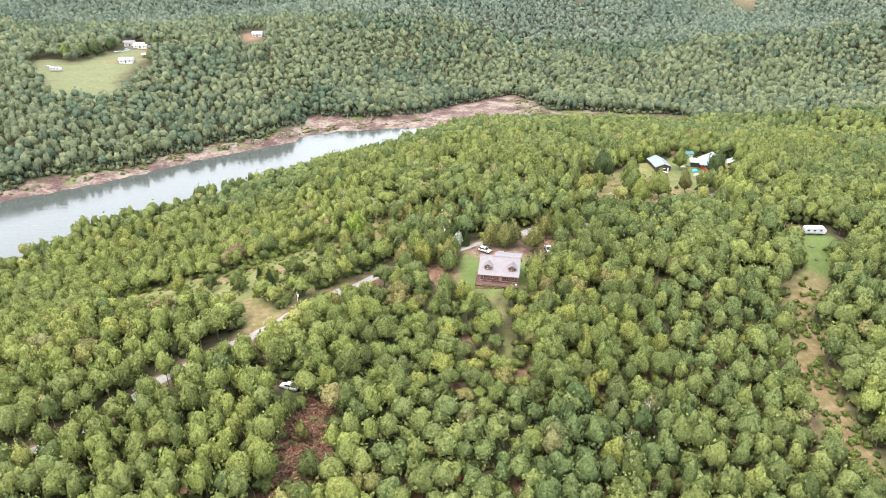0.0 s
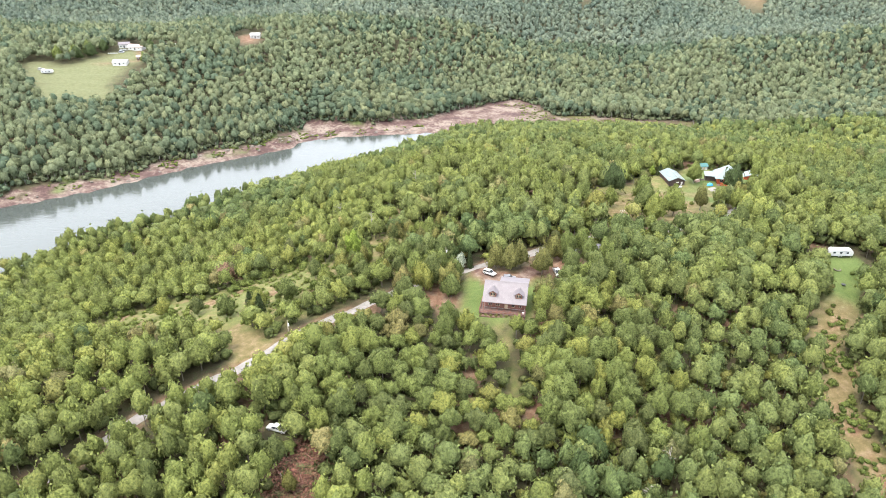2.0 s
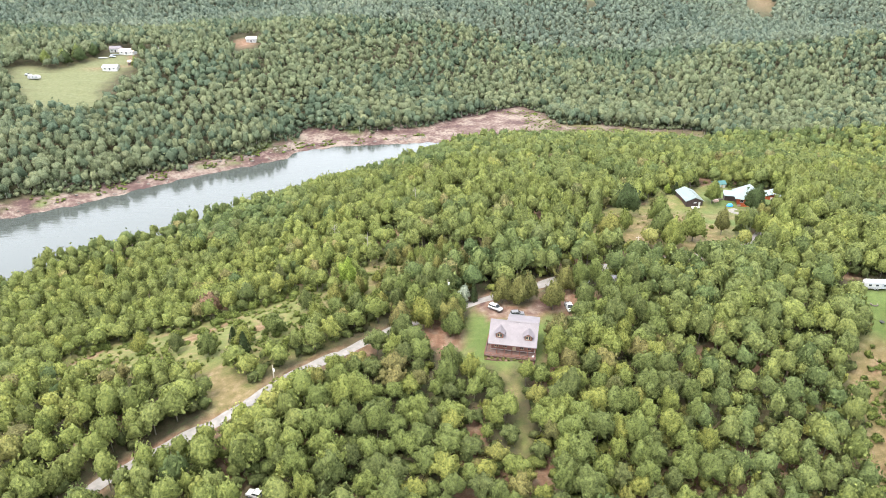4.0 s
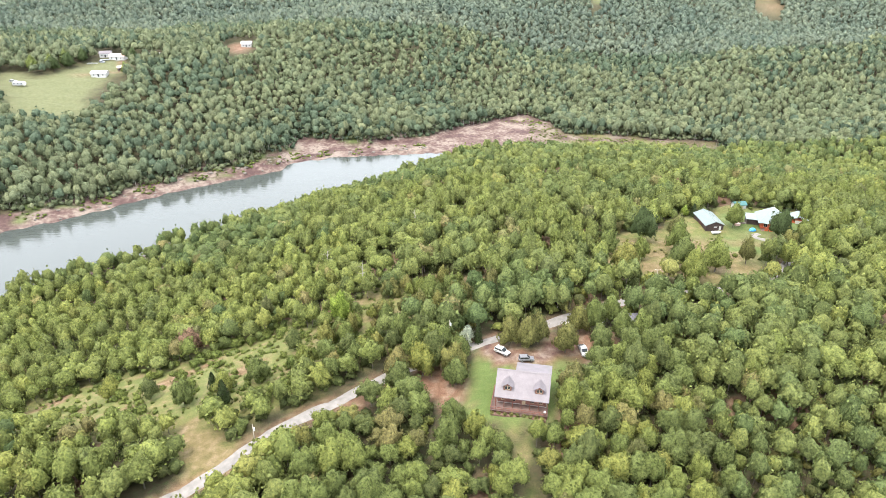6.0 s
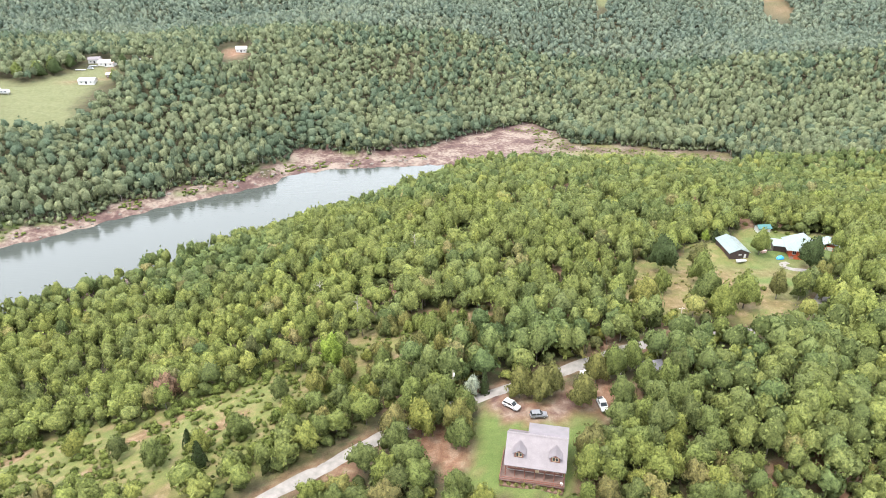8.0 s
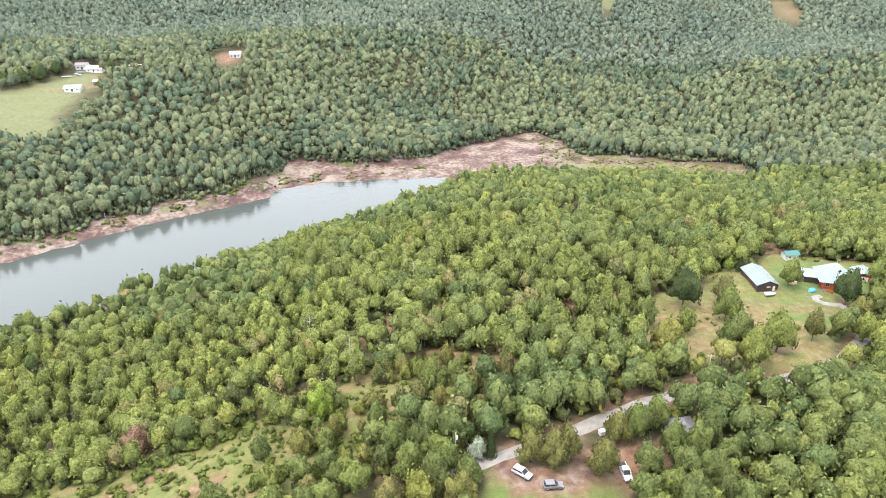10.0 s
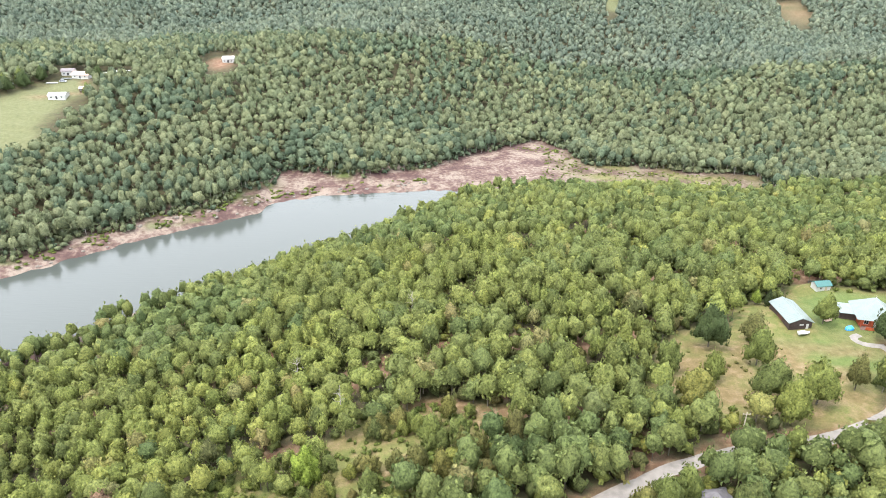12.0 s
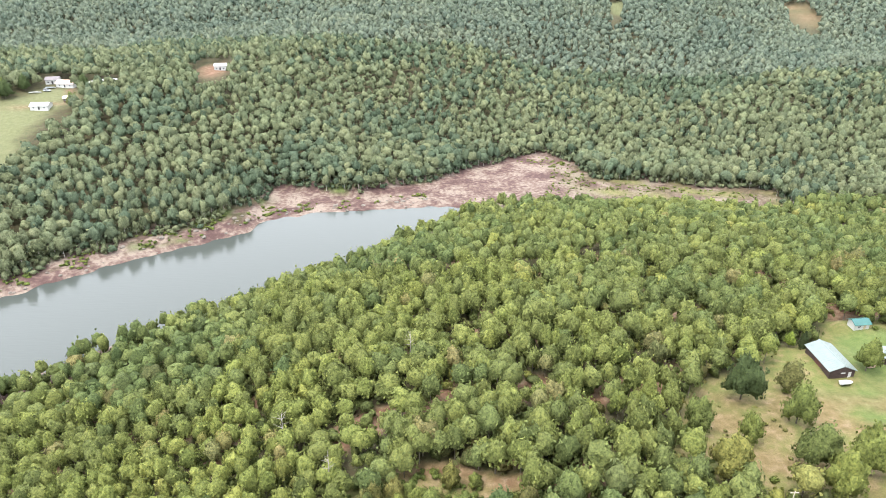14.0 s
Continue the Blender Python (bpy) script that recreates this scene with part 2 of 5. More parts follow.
BRIGHT_LEAF = leaf_material("bright_leaves", [(0.0, (0.133, 0.180, 0.033)), (1.0, (0.148, 0.190, 0.041))])
DARK_LEAF = leaf_material("dark_leaves", [(0.0, (0.045, 0.064, 0.025)), (1.0, (0.053, 0.072, 0.030))])
OLIVE_LEAF = leaf_material("olive_leaves", [(0.0, (0.101, 0.102, 0.038)), (0.5, (0.119, 0.117, 0.037)), (1.0, (0.101, 0.102, 0.038))])
RUST_LEAF = leaf_material("rusty_leaves", [(0.0, (0.150, 0.095, 0.065)), (1.0, (0.165, 0.110, 0.075))])
GREY_LEAF = leaf_material("silver_leaves", [(0.0, (0.22, 0.25, 0.20)), (1.0, (0.25, 0.28, 0.22))])
BARK = plain("bark", (0.10, 0.085, 0.068), 0.9, scale=2.0, bump=0.6)
PALE_BARK = plain("pale_bark", (0.24, 0.22, 0.195), 0.9, scale=2.0, bump=0.5)
GRAVEL = plain("gravel", (0.165, 0.152, 0.140), 0.95, scale=0.5, spread=0.22, bump=0.5, fine=9)
ROOF_GREY = plain("grey_metal_roof", (0.112, 0.097, 0.104), 0.55, 0.15, scale=0.6, spread=0.12, bump=0.05)
ROOF_GREEN = plain("pale_green_metal_roof", (0.140, 0.172, 0.166), 0.5, 0.15, scale=0.5, spread=0.10, bump=0.05)
ROOF_TEAL = plain("teal_metal_roof", (0.030, 0.105, 0.098), 0.45, 0.15, scale=0.5, spread=0.12, bump=0.05)
LOG = plain("red_brown_log", (0.135, 0.048, 0.032), 0.6, scale=1.2, spread=0.3, bump=0.3)
LOG_DARK = plain("dark_red_stain", (0.080, 0.030, 0.024), 0.6, scale=1.2, spread=0.3, bump=0.3)
BARN_WALL = plain("dark_brown_siding", (0.045, 0.028, 0.025), 0.7, scale=1.0, spread=0.3, bump=0.2)
ORANGE_WALL = plain("orange_stained_wood", (0.36, 0.075, 0.028), 0.6, scale=1.0, spread=0.2, bump=0.2)
WHITE = plain("white_paint", (0.42, 0.42, 0.41), 0.45, scale=2.0, spread=0.06, bump=0.03)
CREAM = plain("cream_trim", (0.36, 0.29, 0.19), 0.55, scale=2.0, spread=0.1, bump=0.05)
SILVER = plain("silver_paint", (0.34, 0.36, 0.39), 0.3, 0.2, scale=2.0, spread=0.08, bump=0)
DARK = plain("dark_rubber", (0.025, 0.025, 0.027), 0.7, scale=4.0, spread=0.2, bump=0.05)
BLUE = plain("blue_cover", (0.03, 0.25, 0.62), 0.5, scale=1.5, spread=0.2, bump=0.1)
DECK = plain("weathered_deck", (0.105, 0.066, 0.054), 0.8, scale=1.0, spread=0.25, bump=0.2)
STEEL = plain("galvanised_steel", (0.45, 0.46, 0.47), 0.45, 0.7, scale=3.0, spread=0.15, bump=0.05)
POLE_WOOD = plain("grey_pole_wood", (0.30, 0.26, 0.21), 0.85, scale=1.5, spread=0.2, bump=0.3)
DEAD = plain("dry_brush", (0.22, 0.115, 0.09), 0.9, scale=1.5, spread=0.35, bump=0.4)
ROCK = plain("pale_shore_rock", (0.115, 0.098, 0.083), 0.9, scale=0.6, spread=0.25, bump=0.6)

# dark glass of windows and windscreens
GLASS, gn_, gl_, gb_ = material("window_glass")
gb_.inputs["Base Color"].default_value = (0.03, 0.035, 0.04, 1)
gb_.inputs["Roughness"].default_value = 0.08

# land cover by the vertex layers: grass, bare soil, pale sand
LAND, nodes, links, b = material("land")
cover = nodes.new("ShaderNodeAttribute")
cover.attribute_name = "cover"
sep = nodes.new("ShaderNodeSeparateColor")
links.new(cover.outputs["Color"], sep.inputs[0])
n_big = noise_node(nodes, links, 0.07, 6)
n_mid = noise_node(nodes, links, 0.45, 6)
n_fine = noise_node(nodes, links, 3.5, 4)
litter = ramp_node(nodes, [(0.3, (0.032, 0.036, 0.016)), (0.52, (0.054, 0.044, 0.024)), (0.7, (0.045, 0.058, 0.021))])
links.new(n_mid.outputs[0], litter.inputs[0])
grass = ramp_node(nodes, [(0.28, (0.076, 0.094, 0.026)), (0.5, (0.106, 0.108, 0.036)), (0.68, (0.150, 0.120, 0.060))])
links.new(n_mid.outputs[0], grass.inputs[0])
lush = ramp_node(nodes, [(0.3, (0.062, 0.090, 0.024)), (0.7, (0.086, 0.112, 0.033))])
links.new(n_mid.outputs[0], lush.inputs[0])
soil = ramp_node(nodes, [(0.3, (0.100, 0.048, 0.030)), (0.5, (0.150, 0.086, 0.055)), (0.7, (0.196, 0.138, 0.098))])
links.new(n_mid.outputs[0], soil.inputs[0])
sand = ramp_node(nodes, [(0.34, (0.058, 0.034, 0.031)), (0.46, (0.082, 0.051, 0.045)), (0.56, (0.122, 0.088, 0.073)), (0.66, (0.172, 0.138, 0.114))])
blotch = nodes.new("ShaderNodeMath")
blotch.operation = "MULTIPLY_ADD"
links.new(n_big.outputs[0], blotch.inputs[0])
blotch.inputs[1].default_value = 1.1
half = nodes.new("ShaderNodeMath")
half.operation = "MULTIPLY_ADD"
half.inputs[1].default_value, half.inputs[2].default_value = 0.7, -0.38
links.new(n_mid.outputs[0], half.inputs[0])
links.new(half.outputs[0], blotch.inputs[2])
links.new(blotch.outputs[0], sand.inputs[0])
col = mix_node(nodes, links, "MIX", sep.outputs[0], litter.outputs[0], grass.outputs[0])
col = mix_node(nodes, links, "MIX", cover.outputs["Alpha"], col, lush.outputs[0])
hay = nodes.new("ShaderNodeAttribute")
hay.attribute_name = "hay"
mown = ramp_node(nodes, [(0.3, (0.084, 0.092, 0.042)), (0.7, (0.114, 0.116, 0.060))])
links.new(n_mid.outputs[0], mown.inputs[0])
col = mix_node(nodes, links, "MIX", hay.outputs["Fac"], col, mown.outputs[0])
col = mix_node(nodes, links, "MIX", sep.outputs[1], col, soil.outputs[0])
col = mix_node(nodes, links, "MIX", sep.outputs[2], col, sand.outputs[0])
grain = ramp_node(nodes, [(0.3, (0.7, 0.7, 0.7)), (0.7, (1.2, 1.2, 1.2))])
links.new(n_fine.outputs[0], grain.inputs[0])
links.new(mix_node(nodes, links, "MULTIPLY", 0.8, col, grain.outputs[0]), b.inputs["Base Color"])
b.inputs["Roughness"].default_value = 0.95
b.inputs["Specular IOR Level"].default_value = 0.2
bp = nodes.new("ShaderNodeBump")
bp.inputs["Strength"].default_value, bp.inputs["Distance"].default_value = 0.8, 0.3
links.new(n_fine.outputs[0], bp.inputs["Height"])
links.new(bp.outputs[0], b.inputs["Normal"])

# lake water: murky green with long soft ripples
WATER, nodes, links, b = material("lake_water")
b.inputs["Base Color"].default_value = (0.044, 0.050, 0.046, 1)
b.inputs["Roughness"].default_value = 0.10
b.inputs["IOR"].default_value = 1.33
tc = nodes.new("ShaderNodeTexCoord")
mp = nodes.new("ShaderNodeMapping")
mp.inputs["Rotation"].default_value = (0, 0, radians(-38))
mp.inputs["Scale"].default_value = (0.06, 0.35, 1)
links.new(tc.outputs["Object"], mp.inputs[0])
wv = nodes.new("ShaderNodeTexNoise")
wv.inputs["Scale"].default_value, wv.inputs["Detail"].default_value = 2.0, 4
links.new(mp.outputs[0], wv.inputs["Vector"])
bp = nodes.new("ShaderNodeBump")
bp.inputs["Strength"].default_value, bp.inputs["Distance"].default_value = 0.26, 0.2
links.new(wv.outputs[0], bp.inputs["Height"])
links.new(bp.outputs[0], b.inputs["Normal"])


# ---- mesh helpers ----
def mesh_object(name, bm, mat, smooth=False):
    me = bpy.data.meshes.new(name)
    bm.to_mesh(me)
    bm.free()
    me.materials.append(mat)
    if smooth:
        me.shade_smooth()
    return new(name, me)


def part(name, bm, mat, parent, label="", smooth=False):
    ob = mesh_object(name, bm, mat, smooth)
    ob.parent = parent
    return tagged(ob, label)


def thing(name, m, label, category, group=""):
    ob = new(name)
    ob.matrix_world = m
    return tagged(ob, label, category, group)


def box(bm, x0, x1, y0, y1, z0, z1, bevel=0.0):
    vs = [bm.verts.new((x, y, z)) for x in (x0, x1) for y in (y0, y1) for z in (z0, z1)]
    fs = [bm.faces.new([vs[i] for i in q]) for q in ((0, 1, 3, 2), (4, 6, 7, 5), (0, 4, 5, 1), (2, 3, 7, 6), (0, 2, 6, 4), (1, 5, 7, 3))]
    if bevel:
        es = list({e for f in fs for e in f.edges})
        bmesh.ops.bevel(bm, geom=es, offset=bevel, segments=1, affect="EDGES")
    return bm


def boxed(*a, bevel=0.0):
    return box(bmesh.new(), *a, bevel=bevel)


def tube(bm, p0, p1, r0, r1, sides=8, caps=True):
    p0, p1 = Vector(p0), Vector(p1)
    q = (p1 - p0).to_track_quat("Z", "Y")
    rings = [[bm.verts.new(p + q @ Vector((r * math.cos(i * 6.2832 / sides), r * math.sin(i * 6.2832 / sides), 0))) for i in range(sides)]
             for p, r in ((p0, r0), (p1, r1))]
    for i in range(sides):
        bm.faces.new((rings[0][i], rings[0][(i + 1) % sides], rings[1][(i + 1) % sides], rings[1][i]))
    if caps:
        bm.faces.new(rings[0][::-1])
        bm.faces.new(rings[1])
    return bm


def prism(bm, outline, axis, a, b):
    """Outline of (u, v) drawn out along x or y from a to b; v is up."""
    def at(u, v, w):
        return (w, u, v) if axis == "x" else (u, w, v)
    r0 = [bm.verts.new(at(u, v, a)) for u, v in outline]
    r1 = [bm.verts.new(at(u, v, b)) for u, v in outline]
    n = len(outline)
    bm.faces.new(r0)
    bm.faces.new(r1[::-1])
    for i in range(n):
        bm.faces.new((r0[i], r1[i], r1[(i + 1) % n], r0[(i + 1) % n]))
    bmesh.ops.recalc_face_normals(bm, faces=bm.faces[:])
    return bm


# ---- ground, water, road ----
def spread(lo, hi, fine_lo, fine_hi, fine, coarse):
    inner = np.arange(fine_lo, fine_hi + 0.1, fine)
    left = np.concatenate([[-4800, -3200, -2200], np.arange(lo, fine_lo, coarse)])
    right = np.concatenate([np.arange(fine_hi + coarse, hi, coarse), [2300, 3300, 4900]])
    return np.concatenate([left, inner, right])


gx, gy = spread(-1300, 1300, -270, 270, 2.5, 16), spread(-300, 1900, 96, 640, 2.5, 16)
GX, GY = np.meshgrid(gx, gy)
GZ = ground_height(GX, GY)
GZ += np.where(GZ > 0.5, 0.35 * waves(GX, GY, 7, 5), 0.0)
me = bpy.data.meshes.new("ground")
nx, ny = len(gx), len(gy)
idx = np.arange(nx * ny).reshape(ny, nx)
quads = np.stack([idx[:-1, :-1], idx[:-1, 1:], idx[1:, 1:], idx[1:, :-1]], -1).reshape(-1, 4)
me.from_pydata(np.stack([GX, GY, GZ], -1).reshape(-1, 3).tolist(), [], quads.tolist())
fuzz = 1.6 * waves(GX, GY, 5, 8)


def zone(poly, soft=2.0, grow=0.0, closed=True):
    return np.clip(0.5 - (edge_distance(GX, GY, poly, closed) - grow + fuzz) / (2 * soft), 0, 1)


lake_d, mud_d = edge_distance(GX, GY, LAKE), edge_distance(GX, GY, MUD)
grass_c = np.maximum.reduce([zone(FIELD, 4, 8), zone(GLADE, 3, 3), zone(LAWN, 2, 2), zone(TRAIL, 2.0, 4.8, False), zone(CUT, 1.5, 1, False), 0.3 * zone(FAR_BARE, 10, -4), zone(TURNOUT, 1.5, 1), zone(YARD)])
bank_green = np.clip(waves(GX, GY, 11, 31) * 1.6 - 0.5, 0, 1) * np.clip((GZ - 0.8) / 1.2, 0, 1) * np.clip((45 - np.minimum(lake_d, mud_d)) / 10, 0, 1)
lush_c = np.maximum.reduce([zone(YARD, 1.5), zone(STRIP, 1.5, 1),  zone(FAR_GREEN, 5) * 0.7, zone(GREEN_LAWN, 3) * 0.95])
soil_c = np.maximum.reduce([0.45 * zone(FAR_BARE, 10, -4) * np.clip(0.75 + 0.6 * waves(GX, GY, 22, 83), 0, 1), zone(DRIVE, 1.5), zone(RED_YARD, 1.5), 0.45 * zone(TURNOUT, 1.5), zone(SLASH, 2), zone(ROAD, 1.5, 2.6, False) * 0.8, zone(FAR_PAD, 5), 0.7 * zone(MEADOW_TRACK, 2.5, 2.0, False)])
soil_c = np.maximum(soil_c, 0.75 * zone(FIELD, 3, 4) * np.clip(3.0 * waves(GX, GY, 8, 61) - 1.5, 0, 1))
lush_c = np.maximum(lush_c, 0.4 * zone(FIELD, 3, 4) * np.clip(2.5 * waves(GX, GY, 12, 62) - 0.5, 0, 1))
soil_c = np.maximum(soil_c, zone(RED_EDGE, 2.5, 2.4, False) * 0.85)
soil_c = np.maximum(soil_c, 0.35 * zone(GLADE, 3, 1) * np.clip(2.2 * waves(GX, GY, 9, 64), 0, 1))
soil_c = np.maximum(soil_c, 0.5 * zone(TRAIL, 2.0, 4.4, False))
soil_c = np.maximum(soil_c, zone(TRAIL, 1.5, 1.4, False) * np.clip(0.7 + 0.8 * waves(GX, GY, 10, 63), 0, 1))
sand_c = np.clip(1.0 - (GZ - 3.2 + 1.2 * fuzz) / 1.6, 0, 1) * np.clip((40 - np.minimum(lake_d, mud_d)) / 8, 0, 1)
sand_c = sand_c * (1 - 0.75 * bank_green)
tail = np.clip((GX - 62) / 30, 0, 1) * np.clip((30 - mud_d) / 10, 0, 1) * (0.55 + 0.45 * waves(GX, GY, 14, 41))
sand_c = sand_c * (1 - 0.85 * np.clip(tail, 0, 1))
grass_c = np.maximum(grass_c, np.clip(tail, 0, 1))
soil_c = np.maximum(soil_c, 0.5 * zone(LAWN, 4, 0) * np.clip((316 - GY) / 16, 0, 1) * np.clip(0.75 + 0.9 * waves(GX, GY, 9, 71), 0, 1))
sand_c = np.maximum(sand_c, 0.8 * zone([(12.5, 235), (13.5, 229), (19, 224.8), (27, 224.5), (31, 229), (36, 231.5)], 1.2, 1.9, False))
lush_c = np.maximum(lush_c, bank_green * (np.minimum(lake_d, mud_d) < 30))
soil_c = np.maximum(soil_c, 0.75 * np.clip(2.5 * waves(GX, GY, 16, 81) - 0.7, 0, 1) * (GZ > 6) * (grass_c + lush_c < 0.1) * (GY < 470))
layer = me.color_attributes.new("cover", "FLOAT_COLOR", "POINT")
layer.data.foreach_set("color", np.stack([grass_c, soil_c, sand_c, lush_c], -1).astype(np.float32).ravel())
hay_c = np.maximum(zone(MEADOW, 5, 3), zone([(-338, 590), (-307, 544), (-259, 553), (-238, 520), (-262, 500), (-300, 515)], 5, 3))
hay_c = np.maximum(hay_c, 0.8 * zone(FAR_GREEN, 5, 3))
me.attributes.new("hay", "FLOAT", "POINT").data.foreach_set("value", hay_c.astype(np.float32).ravel())
me.materials.append(LAND)
me.shade_smooth()
land = tagged(new("ground", me), "rolling wooded ground with leaf litter, grass clearings and bare banks", "ground", kind="structure")

bm = bmesh.new()
bm.faces.new([bm.verts.new((x, y, 0.0)) for x, y in [(-700, -150), (60, -150), (60, 640), (-700, 640)]])
tagged(mesh_object("water", bm, WATER), "calm murky green lake arm with faint ripples", "lake", kind="structure")


def ribbon(line, half, lift, step=2.0):
    """A draped strip along a line, with an uneven edge."""
    pts = []
    for (ax, ay), (bx, by) in zip(line, line[1:]):
        n = max(1, int(math.hypot(bx - ax, by - ay) / step))
        pts += [(ax + (bx - ax) * i / n, ay + (by - ay) * i / n) for i in range(n)]
    pts = np.array(pts + [line[-1]])
    for _ in range(6):
        pts[1:-1] = (pts[:-2] + 2 * pts[1:-1] + pts[2:]) / 4
    tan = np.gradient(pts, axis=0)
    tan /= np.linalg.norm(tan, axis=1)[:, None]
    nor = np.stack([-tan[:, 1], tan[:, 0]], 1)
    rng = np.random.RandomState(4)
    bm = bmesh.new()
    rows = []
    for p, n in zip(pts, nor):
        row = []
        for s in (-1, -0.55, 0, 0.55, 1):
            q = p + n * s * half * (1 + (rng.uniform(-0.07, 0.07) if abs(s) == 1 else 0))
            drop = 0.12 if abs(s) == 1 else 0
            row.append(bm.verts.new((q[0], q[1], gz(*q) + 0.35 * float(waves(q[0], q[1], 7, 5)) + lift - drop)))
        rows.append(row)
    for r0, r1 in zip(rows, rows[1:]):
        for i in range(4):
            bm.faces.new((r0[i], r0[i + 1], r1[i + 1], r1[i]))
    bmesh.ops.recalc_face_normals(bm, faces=bm.faces[:])
    return bm


road = mesh_object("road", ribbon(ROAD, 1.9, 0.16), GRAVEL, True)
tagged(road, "pale gravel lane through the woods", "road", kind="structure")


# ---- trees ----
def ball(level):
    """Points and triangles of a unit ball."""
    b_ = bmesh.new()
    bmesh.ops.create_icosphere(b_, subdivisions=level, radius=1.0)
    v, f = np.array([p.co[:] for p in b_.verts]), [[p.index for p in q.verts] for q in b_.faces]
    b_.free()
    return v, f


BALLS = {level: ball(level) for level in (1, 2, 3)}
def crown_template(seed, lobes, clumps, size, narrow=1.0, low=0.0, level=2, floor=-2.0):
    """Vertices and faces of a broad crown, one metre high and about one wide: a dome swelling into rounded lobes, roughened with small leaf clumps."""
    rng = np.random.RandomState(seed)
    k = np.arange(lobes)
    up = 1.0 - 1.35 * (k + 0.5) / lobes
    turn = k * 2.39996 + rng.uniform(-0.35, 0.35, lobes)
    flat = np.sqrt(1 - up * up)
    heads = np.stack([flat * np.cos(turn), flat * np.sin(turn), up], 1)
    swell, reach = rng.uniform(0.45, 1.25, lobes), rng.uniform(0.62, 1.1, lobes) * 1.9 / math.sqrt(lobes)
    lean = rng.normal(0, 0.12, 2)

    def skin(d):
        """The crown's surface in the directions d."""
        gap = np.arccos(np.clip(d @ heads.T, -1, 1)) / reach
        lump = np.max(swell * np.sqrt(np.clip(1 - gap * gap, 0, 1)), axis=1)
        r = (0.53 + 0.50 * lump)[:, None]
        p = d * r * np.where(d[:, 2:] > 0, [[0.5, 0.5, 0.48]], [[0.5, 0.5, 0.34]])
        p[:, :2] *= 1 - 0.30 * np.clip(p[:, 2:], 0, 1)
        p[:, :2] += lean * p[:, 2:]
        return p + [0, 0, 0.52]

    form, faces = BALLS[level]
    kept = [f for f in faces if max(form[i][2] for i in f) > floor]
    used = sorted({i for f in kept for i in f})
    where = {i: j for j, i in enumerate(used)}
    vs = list((skin(form[used]) - [0, 0, 0.52]) * 0.9 + [0, 0, 0.52] + rng.normal(0, 0.012, (len(used), 3)))
    fs = [[where[i] for i in f] for f in kept]
    d = rng.normal(size=(clumps, 3))
    d[:, 2] = np.abs(d[:, 2]) - 0.45
    d /= np.linalg.norm(d, axis=1)[:, None]
    for p, n in zip(skin(d), d):
        p = (p - [0, 0, 0.52]) * rng.uniform(0.90, 1.07) + [0, 0, 0.52]
        face = n + rng.normal(size=3) * 0.5
        face /= np.linalg.norm(face)
        u = np.cross(face, rng.normal(size=3))
        u /= np.linalg.norm(u)
        v = np.cross(face, u)
        s = size * rng.uniform(0.6, 1.25)
        base = len(vs)
        for a, b_ in ((-1, -0.7), (0.8, -1), (1, 0.8), (-0.7, 1)):
            vs.append(p + u * a * s * rng.uniform(0.6, 1.1) + v * b_ * s * rng.uniform(0.6, 1.1) + face * s * rng.uniform(-0.3, 0.3))
        fs.append([base, base + 1, base + 2, base + 3])
    vs = np.array(vs) * [narrow, narrow, 1]
    if low:
        vs[:, 2] = 1 - (1 - vs[:, 2]) * (1 + low)
    return vs, fs


def cedar_template(seed, clumps, size):
    """A narrow cone of drooping sprays."""
    rng = np.random.RandomState(seed)
    vs, fs = [], []
    base = 0
    ring = [(0.05, 0.20), (0.35, 0.17), (0.7, 0.09), (1.0, 0.0)]
    for z, r in ring[:3]:
        vs += [np.array([0.8 * r * math.cos(i * 1.047), 0.8 * r * math.sin(i * 1.047), z]) for i in range(6)]
    vs.append(np.array([0, 0, 0.97]))
    for k in range(2):
        fs += [[k * 6 + i, k * 6 + (i + 1) % 6, k * 6 + 6 + (i + 1) % 6, k * 6 + 6 + i] for i in range(6)]
    fs += [[12 + i, 12 + (i + 1) % 6, 18] for i in range(6)]
    for _ in range(clumps):
        z = rng.uniform(0.04, 1) ** 1.3
        r, a = 0.22 * (1 - z) ** 0.8 + 0.01, rng.uniform(0, 6.28)
        p = np.array([r * math.cos(a), r * math.sin(a), z])
        out_ = np.array([math.cos(a), math.sin(a), rng.uniform(-0.4, 0.5)])
        side = np.array([-math.sin(a), math.cos(a), rng.uniform(-0.3, 0.3)])
        up = np.cross(out_, side)
        s = size * rng.uniform(0.6, 1.3)
        base = len(vs)
        vs += [p - side * s * 0.7 - up * s * 0.5, p + side * s * 0.7 - up * s * 0.4, p + out_ * s * 0.6 + side * s * 0.2 + up * s * 0.7, p - side * s * 0.4 + up * s]
        fs.append([base, base + 1, base + 2, base + 3])
    return np.array(vs), fs


